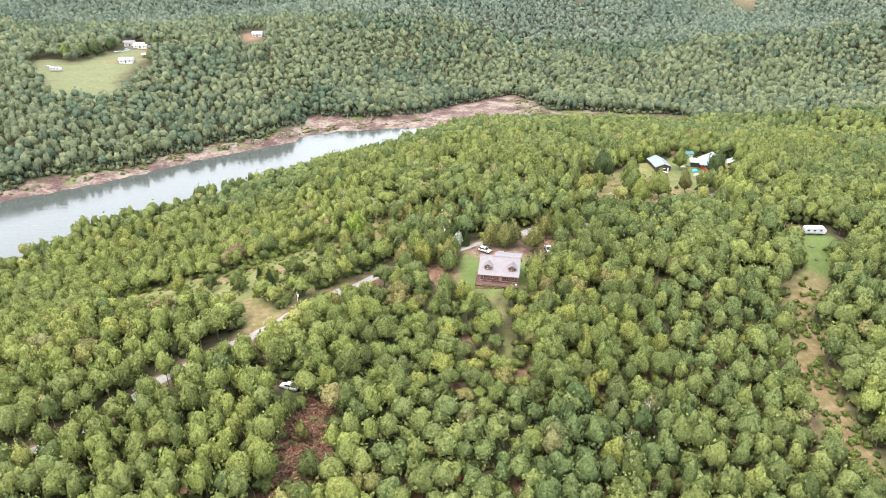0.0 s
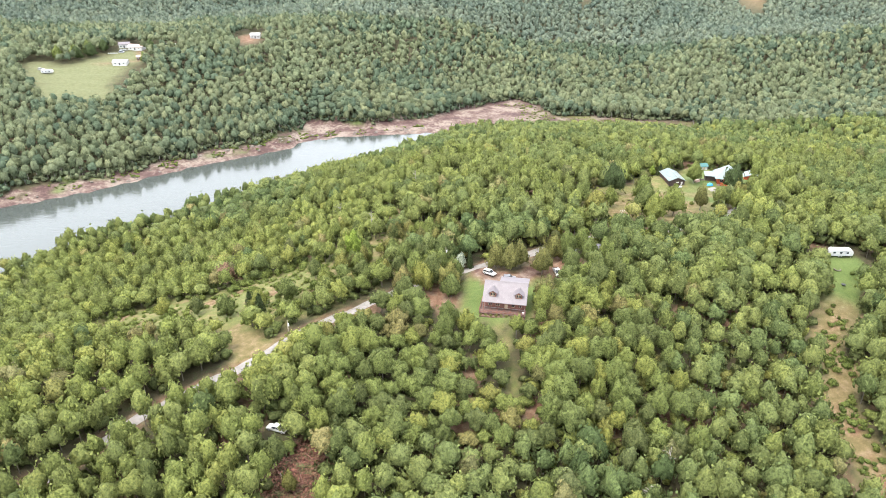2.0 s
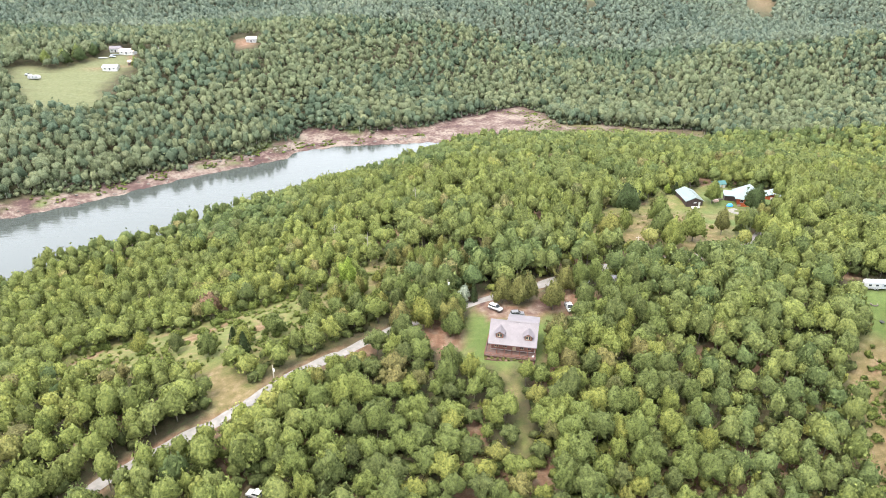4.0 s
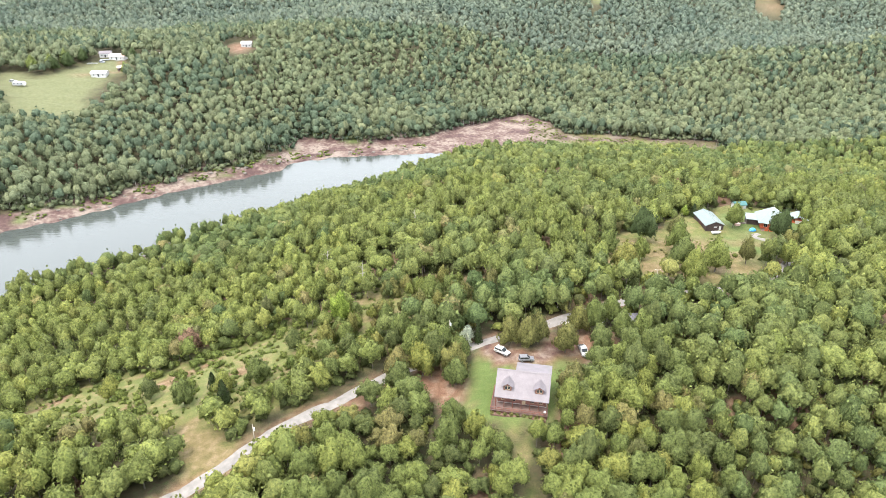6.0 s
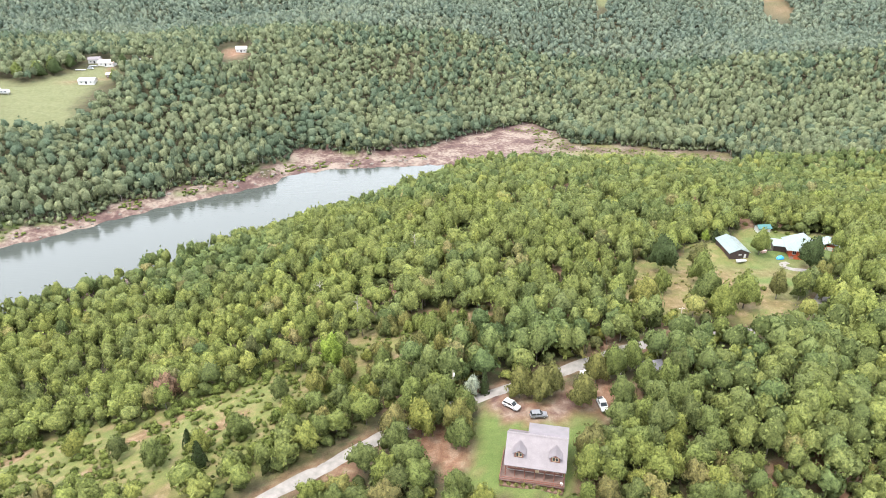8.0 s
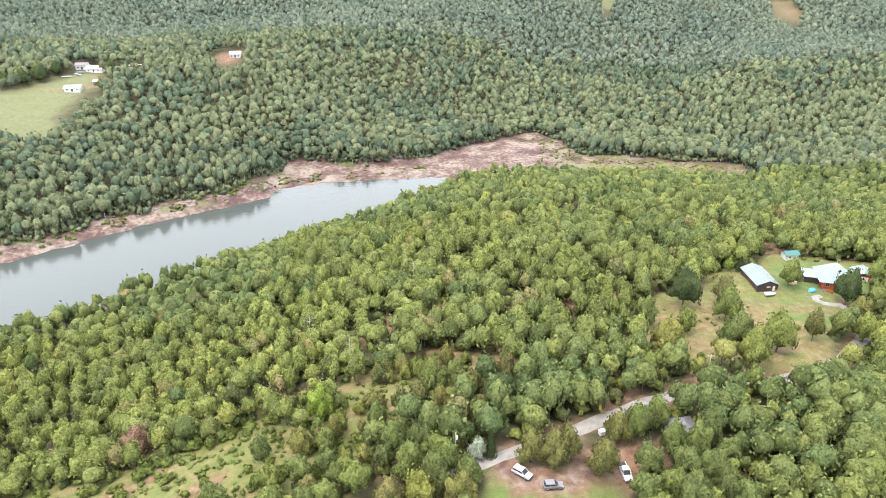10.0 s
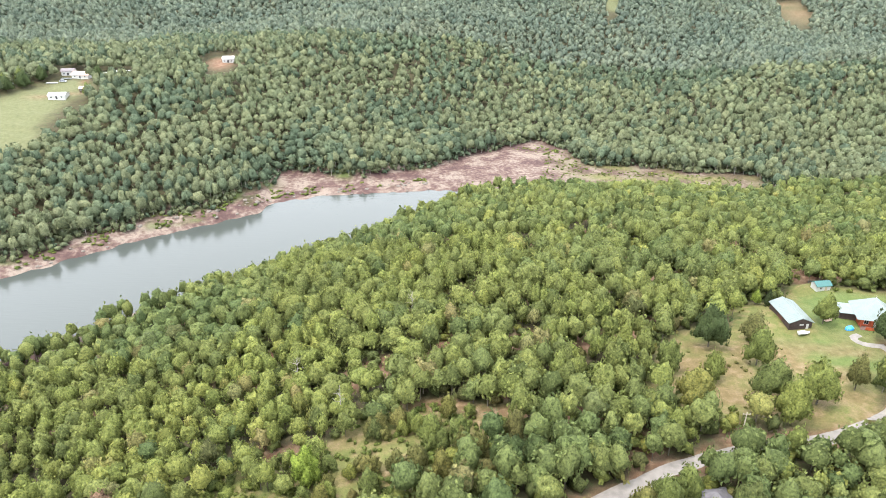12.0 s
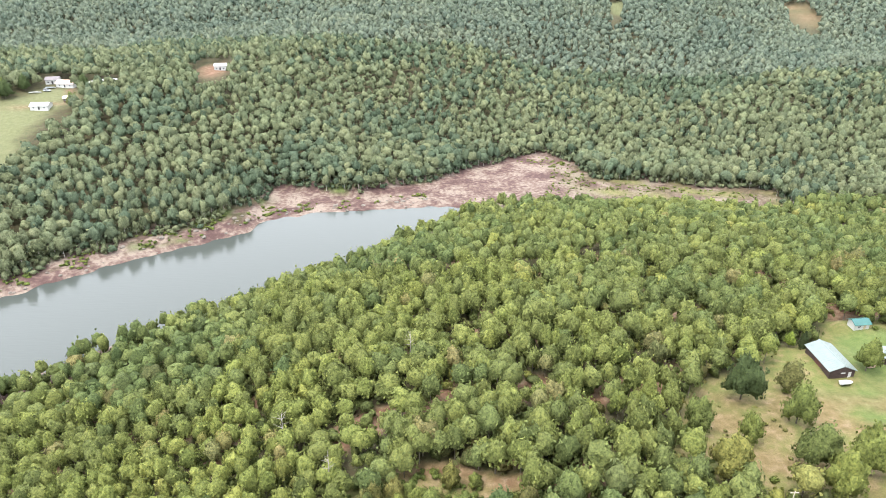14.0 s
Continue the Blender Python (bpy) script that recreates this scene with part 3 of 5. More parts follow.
def merged(name, templates, places, mat, trunk=None):
    """Many plants as one mesh. places: rows of x, y, z, width, height, turn, tint, template."""
    V, F, C, base = [], [], [], 0
    for k, (tv, tf) in enumerate(templates):
        rows = places[places[:, 7] == k]
        if not len(rows):
            continue
        ca, sa = np.cos(rows[:, 5])[:, None], np.sin(rows[:, 5])[:, None]
        x, y, z = tv[:, 0][None], tv[:, 1][None], tv[:, 2][None]
        wx = rows[:, 0:1] + rows[:, 3:4] * (x * ca - y * sa)
        wy = rows[:, 1:2] + rows[:, 3:4] * (x * sa + y * ca)
        wz = rows[:, 2:3] + rows[:, 4:5] * z
        V.append(np.stack([wx, wy, wz], -1).reshape(-1, 3))
        C.append(np.repeat(rows[:, 6], len(tv)))
        tri = np.array([f if len(f) == 4 else f + [-1] for f in tf])
        off = base + np.arange(len(rows))[:, None, None] * len(tv)
        F.append(np.where(tri[None] < 0, -1, tri[None] + off).reshape(-1, 4))
        base += len(rows) * len(tv)
    V, F, C = np.concatenate(V), np.concatenate(F), np.concatenate(C)
    sizes = np.where(F[:, 3] < 0, 3, 4)
    me = bpy.data.meshes.new(name)
    me.vertices.add(len(V))
    me.vertices.foreach_set("co", V.astype(np.float32).ravel())
    me.loops.add(int(sizes.sum()))
    me.loops.foreach_set("vertex_index", F.ravel()[F.ravel() >= 0].astype(np.int32))
    me.polygons.add(len(F))
    me.polygons.foreach_set("loop_start", np.concatenate([[0], np.cumsum(sizes)[:-1]]).astype(np.int32))
    me.update(calc_edges=True)
    at = me.attributes.new("tint", "FLOAT", "POINT")
    at.data.foreach_set("value", C.astype(np.float32))
    me.materials.append(mat)
    return new(name, me)


def template_mesh(name, tv, tf, mat):
    me = bpy.data.meshes.new(name)
    me.from_pydata(tv.tolist(), [], tf, shade_flat=False)
    me.materials.append(mat)
    return me


def in_view(x, y, margin=25):
    """Whether a place lies in the wedge of land that the flight looks at."""
    return (np.abs(x) < 0.66 * np.maximum(y, 0) + 12 + margin) & (y > 88)


rng = np.random.RandomState(11)
# trees that stand out singly: x, y, crown width, height, leaf kind
PLANTED = [
    (-33.6, 254, 7.0, 11, "bright"), (76, 303, 10, 14, "dark"), (86, 293, 8, 12, "oak"), (90, 307, 7, 9, "oak"), (60, 290, 7, 10, "oak"), (71, 285, 6, 9, "oak"),
    (62, 274, 10, 12, "oak"), (82, 277, 10, 12, "oak"), (84, 268, 9, 12, "oak"), (94, 275, 10, 12, "oak"), (107, 281, 4.0, 11, "pine"), (116, 316, 7.5, 10, "oak"),
    (127, 293, 8, 8, "olive"), (129, 304, 8.5, 12, "dark"), (104, 328, 4, 5, "cedar"), (101, 330, 3.5, 5, "bright"), (122, 281, 8, 9, "oak"),
    (19, 231.5, 7, 10, "olive"), (24, 230.5, 7, 10, "olive"), (27.5, 232.5, 6.5, 10, "olive"), (34.8, 228.5, 7.5, 10, "olive"), (44.5, 239, 7, 11, "oak"),
    (6.5, 234, 4.5, 6, "silver"), (10, 234.5, 3.4, 7, "cedar"), (2.5, 219, 8, 10, "olive"), (-6, 219.5, 8, 11, "oak"), (-12, 213, 8, 10, "oak"), (-1, 228.5, 7, 10, "oak"), (-3, 224, 8, 11, "oak"), (4.5, 225, 6.5, 9, "oak"), (-9, 228.5, 8, 11, "oak"),
    (-13, 219, 8, 10, "oak"), (31.8, 203.5, 7, 10, "oak"), (34, 210, 8, 9, "oak"), (50.5, 243, 7, 10, "oak"), (52, 233, 7, 11, "oak"), (57, 232.5, 7, 11, "oak"), (61, 237, 7, 11, "oak"), (40, 237.5, 6.5, 10, "olive"),
    (-83, 252, 8, 8, "rust"), (-60, 214, 5, 7, "cedar"), (-66, 223, 4, 5, "cedar"), (-84, 222, 5, 7, "oak"), (-46, 240, 5.5, 7, "oak"), (-36, 240, 6, 8, "oak"),
    (-53, 224, 7, 8, "oak"), (-62, 220, 6, 7, "oak"), (-98, 226, 6, 7, "oak"), (-72, 216, 6, 8, "oak"), (-40, 228, 6, 8, "oak"), (-30, 240, 6, 8, "oak"),
    (-41, 146, 6, 9, "oak"), (-294, 612, 11, 12, "dark"), (-301, 604, 9, 12, "dark"), (-306, 610, 9, 11, "oak"), (-315, 600, 9, 12, "oak"), (-247, 606, 7, 9, "oak"), (-289, 628, 8, 11, "dark"),
    (3.2, 214.5, 7, 9, "oak"), (2.5, 199, 7, 9, "oak"), (7.5, 195.5, 6, 8, "oak"), (0.5, 193, 7, 9, "oak"), (10.5, 192.5, 6, 7, "oak"), (14.2, 191, 5.5, 6, "oak"),
    (121, 375, 7, 6, "rust"), (115, 383, 6, 7, "rust"), (-28.5, 244.4, 4.5, 8, "olive"), (-18.0, 247.3, 5.5, 8, "oak"), (-12.4, 254.9, 5, 7.5, "olive"), (-7.6, 254.5, 5.5, 8, "olive"), (-2.1, 251.5, 5, 9, "oak"), (-5.1, 264.7, 6, 8.5, "oak"), (2.2, 262.9, 5.5, 9, "oak"), (7.0, 258.0, 5, 8, "olive"), (15.7, 263.1, 5.5, 10, "oak"),
    (-299, 618, 9, 12, "oak"), (-252, 634, 8, 11, "dark"), (-32, 128, 6, 8, "oak"), (-36, 139, 4, 6, "olive")]


def scatter(y0, y1, step, width):
    """Uneven rows of places that keep clear of clearings, tracks, water and banks."""
    xs, ys = np.meshgrid(np.arange(-width, width, step), np.arange(y0, y1, step * 0.9))
    xs = xs + (np.arange(xs.shape[0]) % 2)[:, None] * step * 0.5
    x = (xs + rng.uniform(-0.36, 0.36, xs.shape) * step).ravel()
    y = (ys + rng.uniform(-0.36, 0.36, ys.shape) * step).ravel()
    keep = in_view(x, y) & (edge_distance(x, y, LAKE) > 4) & (edge_distance(x, y, MUD) > 2)
    keep &= ~((edge_distance(x, y, LAKE) < 17 + 4 * waves(x, y, 30, 9)) & (y > np.interp(x, [-520, -345, -258, -152, -30, 28], [140, 290, 355, 440, 500, 515])))
    for poly, grow in CLEARINGS:
        keep &= edge_distance(x, y, poly) > grow + 1.8
    for poly in (MEADOW, FAR_PAD, FAR_BARE, FAR_GREEN):  # open slopes below the far clearings
        for s in (12, 24, 36) if poly is MEADOW or poly is FAR_PAD else (14, 28, 42, 56, 70):
            reach = s / np.hypot(x, y - 70)
            keep &= edge_distance(x + x * reach, y + (y - 70) * reach, poly) > (-11 if poly is FAR_BARE else 0)
    for line, grow in LINES:
        keep &= edge_distance(x, y, line, False) > grow
    for px, py, pw, *_ in PLANTED:
        keep &= np.hypot(x - px, y - py) > 0.3 * pw + 2.6
    keep &= ~((waves(x, y, 16, 81) > 0.42) & (x > -45) & (x < 150) & (y > 262) & (y < 420) & (rng.uniform(size=len(x)) < 0.55))
    return x[keep], y[keep]


def forest_rows(x, y, kinds, w0=5.4, w1=9.0, h0=9.0, h1=13.5, shade=0.0):
    n = len(x)
    west = np.where((x < -15) & (y < 320) & (y > 188), 0.80, 1.0)
    w = rng.uniform(w0, w1, n) * (1 + 0.12 * waves(x, y, 60, 21)) * (0.3 + 0.7 * west)
    h = rng.uniform(h0, h1, n) * (1 + 0.10 * waves(x, y, 80, 22)) * west
    small = rng.uniform(size=n) < 0.15
    young = (np.abs(x - 2 + 5 * waves(x, y, 25, 45)) < 22) & (y > 100) & (y < 196)
    w, h = np.where(small, w * 0.70, w), np.where(small, h * 0.75, h)
    w, h = np.where(young, w * 0.95, w), np.where(young, h * 0.74, h)
    tint = (0.43 + 0.15 * waves(x, y, 70, 23) + 0.10 * waves(x, y, 190, 24) + np.where(x < -15, 0.05, np.where(y < 262, -0.19, 0.06)) + np.where(young, 0.22, 0) + shade + rng.normal(0, 0.11, n) + np.where(rng.uniform(size=n) < 0.03, 0.4, 0)) % 1.0
    return np.stack([x, y, ground_height(x, y) - 0.2, w * 1.06, h, rng.uniform(0, 6.28, n), tint, rng.randint(0, kinds, n)], 1)


def stem_rows(rows, r):
    """Plain tapered stems for the trees of a wood."""
    ring = [(math.cos(i * 1.2566), math.sin(i * 1.2566)) for i in range(5)]
    tv = np.array([(r * a, r * b_, -0.03) for a, b_ in ring] + [(0.5 * r * a, 0.5 * r * b_, 0.5) for a, b_ in ring])
    tf = [[i, (i + 1) % 5, 5 + (i + 1) % 5, 5 + i] for i in range(5)]
    rows = rows.copy()
    rows[:, 7] = 0
    return [(tv, tf)], rows


NEAR_BOX = (-36, 66, 152, 236)
x, y = scatter(80, 405, 5.4, 300)
ridge = (x > -70) & (x < 215)
x, y = x[(y < 330) | ridge], y[(y < 330) | ridge]
near = (x > NEAR_BOX[0]) & (x < NEAR_BOX[1]) & (y > NEAR_BOX[2]) & (y < NEAR_BOX[3])
mid_kinds = [crown_template(100 + k, 13 + 2 * (k % 3), 140, 0.048, floor=-0.35) for k in range(7)]
rows = forest_rows(x[~near], y[~near], 7)
tagged(merged("forest", mid_kinds, rows, OAK), "dense green oak and hickory woods on the ridge", "forest", kind="stuff")
tagged(merged("forest_stems", *stem_rows(rows, 0.022), BARK), "brown trunks of the ridge woods", "trunks", kind="stuff")

ux, uy = scatter(96, 405, 4.5, 300)
low_kinds = [crown_template(600 + k, 7, 12, 0.10, low=0.3, level=1) for k in range(4)]
tagged(merged("undergrowth", low_kinds, forest_rows(ux, uy, 4, 4.4, 7.2, 3.0, 7.0), NEAR_OAK), "green saplings and brush under the oaks", "undergrowth", kind="stuff")

# the trees round the cabin, one by one
near_rows = forest_rows(x[near], y[near], 6)
near_kinds = [crown_template(200 + k, 15 + 2 * (k % 4), 520, 0.027, level=3) for k in range(6)]
free_kinds = [crown_template(250 + k, 17, 520, 0.028, low=0.32, level=3) for k in range(4)]
KINDS = {"wood": [template_mesh("crown", *t, NEAR_OAK) for t in near_kinds], "oak": [template_mesh("crown", *t, NEAR_OAK) for t in free_kinds]}
for kind, mat in (("bright", BRIGHT_LEAF), ("dark", DARK_LEAF), ("olive", OLIVE_LEAF), ("rust", RUST_LEAF), ("silver", GREY_LEAF)):
    KINDS[kind] = [template_mesh("crown", *t, mat) for t in free_kinds[:3]]
KINDS["pine"] = [template_mesh("crown", *crown_template(71, 15, 330, 0.032, narrow=0.75, low=0.3, level=3), OLIVE_LEAF)]
KINDS["cedar"] = [template_mesh("crown", *cedar_template(60 + k, 420, 0.035), DARK_LEAF) for k in range(2)]


def trunk_mesh(seed, mat):
    r = random.Random(seed)
    bm = bmesh.new()
    tube(bm, (0, 0, -0.05), (0.01, 0, 0.45), 0.024, 0.016, 7)
    for k in range(4):
        a = k * 1.57 + r.uniform(-0.4, 0.4)
        z = r.uniform(0.30, 0.44)
        tube(bm, (0.008, 0, z), (0.2 * math.cos(a), 0.2 * math.sin(a), z + r.uniform(0.16, 0.28)), 0.010, 0.003, 5)
    me = bpy.data.meshes.new("trunk")
    bm.to_mesh(me)
    bm.free()
    me.materials.append(mat)
    return me


trunks = [trunk_mesh(k, BARK) for k in range(3)]


def tree(crown_me, trunk_me, x, y, w, h, turn, label, group="", name="tree"):
    e = thing(name, Matrix.LocRotScale((x, y, gz(x, y) - 0.15), Euler((0, 0, turn)), (w, w, h)), label, "tree", group)
    for n, me in (("trunk", trunk_me), ("crown", crown_me)):
        o = new(n, me)
        o.parent = e
    return e


for i, r in enumerate(near_rows):
    tree(KINDS["wood"][int(r[7])], trunks[i % 3], r[0], r[1], r[3], r[4], r[5], "leafy green oak tree in the woods round the cabin", "oaks round the cabin")
LABELS = {"oak": "broad green oak standing free in grass", "bright": "small bright yellow-green tree among darker oaks", "dark": "dense dark green round tree on the lawn",
          "olive": "olive green oak beside the gravel drive", "rust": "half-dead oak with rusty brown leaves", "silver": "small silvery grey-leaved tree by the drive",
          "pine": "thin olive green conical pine on the lawn", "cedar": "dark conical red cedar in the clearing"}
for i, (px, py, w, h, kind) in enumerate(PLANTED):
    tree(KINDS[kind][i % len(KINDS[kind])], trunks[i % 3], px, py, w * (1.9 if kind in ("cedar", "pine") else 1.1), h * 1.15, i * 1.3, LABELS[kind])

x, y = scatter(330, 660, 5.7, 460)
behind = (y > 405) | (x < -70) | (x > 215)
x, y = x[behind], y[behind]
far_kinds = [crown_template(300 + k, 9 + k % 3, 32, 0.072, floor=-0.35) for k in range(6)]
rows = forest_rows(x, y, 6, 5.4, 9.0)
# woods past the lake take the haze-tinted leaf colour
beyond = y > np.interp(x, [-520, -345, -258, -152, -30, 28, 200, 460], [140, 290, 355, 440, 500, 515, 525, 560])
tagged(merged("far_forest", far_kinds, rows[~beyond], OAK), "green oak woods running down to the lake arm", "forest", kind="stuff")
tagged(merged("lakeside_forest", far_kinds, rows[beyond], HILL_HAZE_OAK), "green woods on the slopes across the lake arm", "forest", kind="stuff")
shore = np.minimum(edge_distance(x, y, LAKE), edge_distance(x, y, MUD)) < 34
tagged(merged("shore_stems", *stem_rows(rows[shore], 0.026), PALE_BARK), "pale bare trunks along the wooded shore", "trunks", kind="stuff")
bx_, by_ = np.meshgrid(np.arange(-300, 230, 3.6), np.arange(330, 660, 3.4))
bx_, by_ = (bx_ + rng.uniform(-1.6, 1.6, bx_.shape)).ravel(), (by_ + rng.uniform(-1.6, 1.6, by_.shape)).ravel()
edge = np.minimum(edge_distance(bx_, by_, LAKE), edge_distance(bx_, by_, MUD))
keep = (edge_distance(bx_, by_, LAKE) > 12.5 + 5 * waves(bx_, by_, 22, 51)) & (edge_distance(bx_, by_, MUD) > 1.5 + 3 * waves(bx_, by_, 22, 52)) & (edge < 34) & in_view(bx_, by_) & (by_ > np.interp(bx_, [-520, -345, -258, -152, -30, 28, 200], [140, 290, 355, 440, 500, 515, 505]))
# brush over there shares the hills' haze-tinted leaves
tagged(merged("shore_brush", low_kinds, forest_rows(bx_[keep], by_[keep], 4, 3.6, 6.0, 2.8, 6.0), HILL_HAZE_OAK), "green brush along the edge of the shore woods", "undergrowth", kind="stuff")
x, y = scatter(660, 1205, 7.4, 900)
hill_kinds = [crown_template(400 + k, 7, 11, 0.125, level=1) for k in range(5)]
rows = forest_rows(x, y, 5, 6.8, 10.4, shade=-0.03)
# beyond this distance trees switch to the bluer haze tint
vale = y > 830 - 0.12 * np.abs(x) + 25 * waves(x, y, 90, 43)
tagged(merged("hill_forest", hill_kinds, rows[~vale], HILL_HAZE_OAK), "wooded slopes beyond the lake", "forest", kind="stuff")
tagged(merged("valley_woods", hill_kinds, rows[vale], VALE_HAZE_OAK), "blue-green woods of the far valley and hills", "forest", kind="stuff")
xs, ys = np.meshgrid(np.arange(-150, 150, 8.2), np.arange(-70, 96, 7.6))
x, y = (xs + rng.uniform(-3, 3, xs.shape)).ravel(), (ys + rng.uniform(-3, 3, ys.shape)).ravel()
keep = ~in_view(x, y) & (edge_distance(x, y, ROAD, False) > 5)
tagged(merged("valley_forest", hill_kinds, forest_rows(x[keep], y[keep], 5, 8.2, 12.0), OAK), "green woods on the slope below the flight", "forest", kind="stuff")


# ---- buildings ----
def gable_roof(bm, half_w, eave_z, ridge_z, a, b, thick=0.16, axis="x", front=None, back=None):
    """A roof slab folded over a ridge at u = 0, drawn out from a to b."""
    f, k = front or -half_w, back or half_w
    return prism(bm, [(f, eave_z), (0, ridge_z), (k, eave_z), (k, eave_z - thick), (0, ridge_z - thick * 1.2), (f, eave_z - thick)], axis, a, b)


def seams(parent, half_w, eave_z, ridge_z, a, b, mat, axis="x", step=0.9, sides=(-1, 1)):
    """Standing ribs of a metal roof, one part a rib."""
    shared = {}
    for s in sides:
        n = int((b - a) / step)
        for i in range(n + 1):
            w = a + (b - a) * i / n
            if s not in shared:
                bm = bmesh.new()
                u0, u1 = s * half_w, 0
                if axis == "x":
                    c = [(-0.025, u0, eave_z), (0.025, u0, eave_z), (0.025, u1, ridge_z), (-0.025, u1, ridge_z)]
                else:
                    c = [(u0, -0.025, eave_z), (u0, 0.025, eave_z), (u1, 0.025, ridge_z), (u1, -0.025, ridge_z)]
                lo = [bm.verts.new(p) for p in c]
                hi = [bm.verts.new((p[0], p[1], p[2] + 0.05)) for p in c]
                bm.faces.new(hi)
                for k in range(4):
                    bm.faces.new((lo[k], lo[(k + 1) % 4], hi[(k + 1) % 4], hi[k]))
                me = bpy.data.meshes.new("roof_rib")
                bm.to_mesh(me)
                bm.free()
                me.materials.append(mat)
                shared[s] = me
            o = new("roof_rib", shared[s])
            o.parent = parent
            o.location = (w, 0, 0) if axis == "x" else (0, w, 0)


def window(parent, x0, x1, z0, z1, y, face=-1, axis="x", frame_mat=None, split=True):
    """A framed window proud of a wall whose face lies at y."""
    def bx(a0, a1, d0, d1, h0, h1):
        lo, hi = min(d0, d1), max(d0, d1)
        return boxed(a0, a1, lo, hi, h0, h1) if axis == "x" else boxed(lo, hi, a0, a1, h0, h1)
    pane = part("window", bx(x0, x1, y, y + face * 0.03, z0, z1), GLASS, parent, "dark window glass")
    m = frame_mat or CREAM
    t = 0.09
    bars = [(x0 - t, x0, z0 - t, z1 + t), (x1, x1 + t, z0 - t, z1 + t), (x0, x1, z1, z1 + t), (x0, x1, z0 - t, z0)]
    if split:
        c = (x0 + x1) / 2
        bars.append((c - 0.04, c + 0.04, z0, z1))
    for a0, a1, h0, h1 in bars:
        part("window_frame", bx(a0, a1, y + face * 0.004, y + face * 0.07, h0, h1), m, pane, "pale window trim")
    return pane


# the log cabin: porch along the front, two dormers, a raised shed roof behind
cabin = thing("cabin", pose(20.5, 207.9, 39.75, 0, 0, -11) @ Matrix.Diagonal((1, 0.96, 0.93, 1)), "red-brown log cabin with grey metal roof, two dormers and front porch", "house")
part("foundation", boxed(-6.3, 6.3, -3.7, 6.0, -0.8, 0.75), plain("grey_block", (0.30, 0.29, 0.28), 0.9, scale=1.5), cabin)
core_bm = prism(bmesh.new(), [(-3.6, 0.75), (6.0, 0.75), (6.0, 4.3), (0.3, 8.2), (-3.6, 5.2)], "x", -6.0, 6.0)
part("wall", core_bm, LOG_DARK, cabin)
for side in (-1, 1):
    for i in range(11):
        z = 1.0 + i * 0.33
        bm = tube(bmesh.new(), (side * 6.06, -3.75, z), (side * 6.06, 6.1, z), 0.17, 0.17, 6)
        part("log", bm, LOG, cabin)
for i in range(11):
    z = 1.0 + i * 0.33
    part("log", tube(bmesh.new(), (-6.2, -3.66, z), (6.2, -3.66, z), 0.17, 0.17, 6), LOG, cabin)
    part("log", tube(bmesh.new(), (-6.2, 6.06, z), (6.2, 6.06, z), 0.17, 0.17, 6), LOG, cabin)
for x0 in (-4.6, -2.2, 2.6, 4.7):
    window(cabin, x0 - 0.5, x0 + 0.5, 1.7, 3.1, -3.86)
door = part("door", boxed(-0.1, 0.95, -3.92, -3.82, 0.8, 2.85), CREAM, cabin, "pale panelled front door")
part("door_handle", boxed(0.78, 0.84, -3.98, -3.92, 1.75, 1.9), STEEL, door)
roof_bm = prism(bmesh.new(), [(-6.0, 4.05), (0.3, 8.75), (6.8, 3.9), (6.8, 3.72), (0.3, 8.5), (-6.0, 3.87)], "x", -6.9, 6.9)
roof = part("roof", roof_bm, ROOF_GREY, cabin, "grey standing-seam metal roof")
for i in range(16):
    x = -6.75 + i * 0.9
    bm = bmesh.new()
    lo = [bm.verts.new(p) for p in ((x - 0.03, -6.0, 4.06), (x + 0.03, -6.0, 4.06), (x + 0.03, 0.3, 8.76), (x - 0.03, 0.3, 8.76))]
    hi = [bm.verts.new((v.co.x, v.co.y, v.co.z + 0.035)) for v in lo]
    bm.faces.new(hi)
    for k in range(4):
        bm.faces.new((lo[k], lo[(k + 1) % 4], hi[(k + 1) % 4], hi[k]))
    part("roof_rib", bm, ROOF_GREY, roof)
part("ridge_cap", prism(bmesh.new(), [(0.0, 8.70), (0.3, 8.93), (0.6, 8.70)], "x", -6.92, 6.92), ROOF_GREY, roof)
part("rear_roof", prism(bmesh.new(), [(0.35, 8.80), (5.6, 7.75), (5.6, 7.57), (0.35, 8.5)], "x", -2.2, 6.95), ROOF_GREY, cabin)
part("rear_wall", prism(bmesh.new(), [(0.5, 8.5), (5.2, 7.55), (5.2, 4.4), (4.8, 4.4)], "x", -1.9, 6.6), LOG, cabin)
for dx in (-3.75, 4.3):
    d = part("dormer", prism(bmesh.new(), [(dx - 1.0, 5.3), (dx + 1.0, 5.3), (dx + 1.0, 6.95), (dx, 7.6), (dx - 1.0, 6.95)], "y", -4.3, -0.8), LOG, cabin, "red log dormer face")
    part("dormer_roof", prism(bmesh.new(), [(dx - 1.5, 6.72), (dx, 7.82), (dx + 1.5, 6.72), (dx + 1.5, 6.60), (dx, 7.68), (dx - 1.5, 6.60)], "y", -4.75, -0.4),
         ROOF_GREY, d, "grey metal gable roof")
    for wx in (-0.36, 0.36):
        window(d, dx + wx - 0.24, dx + wx + 0.24, 5.75, 6.7, -4.31, split=False)
part("deck", boxed(-7.7, 6.8, -7.5, -3.9, 0.55, 0.72), DECK, cabin, "weathered porch deck")
part("side_deck", boxed(-7.7, -6.35, -3.9, 2.6, 0.55, 0.72), DECK, cabin)
part("deck_skirt", boxed(-7.6, 6.7, -7.4, -7.3, -0.6, 0.55), LOG_DARK, cabin)
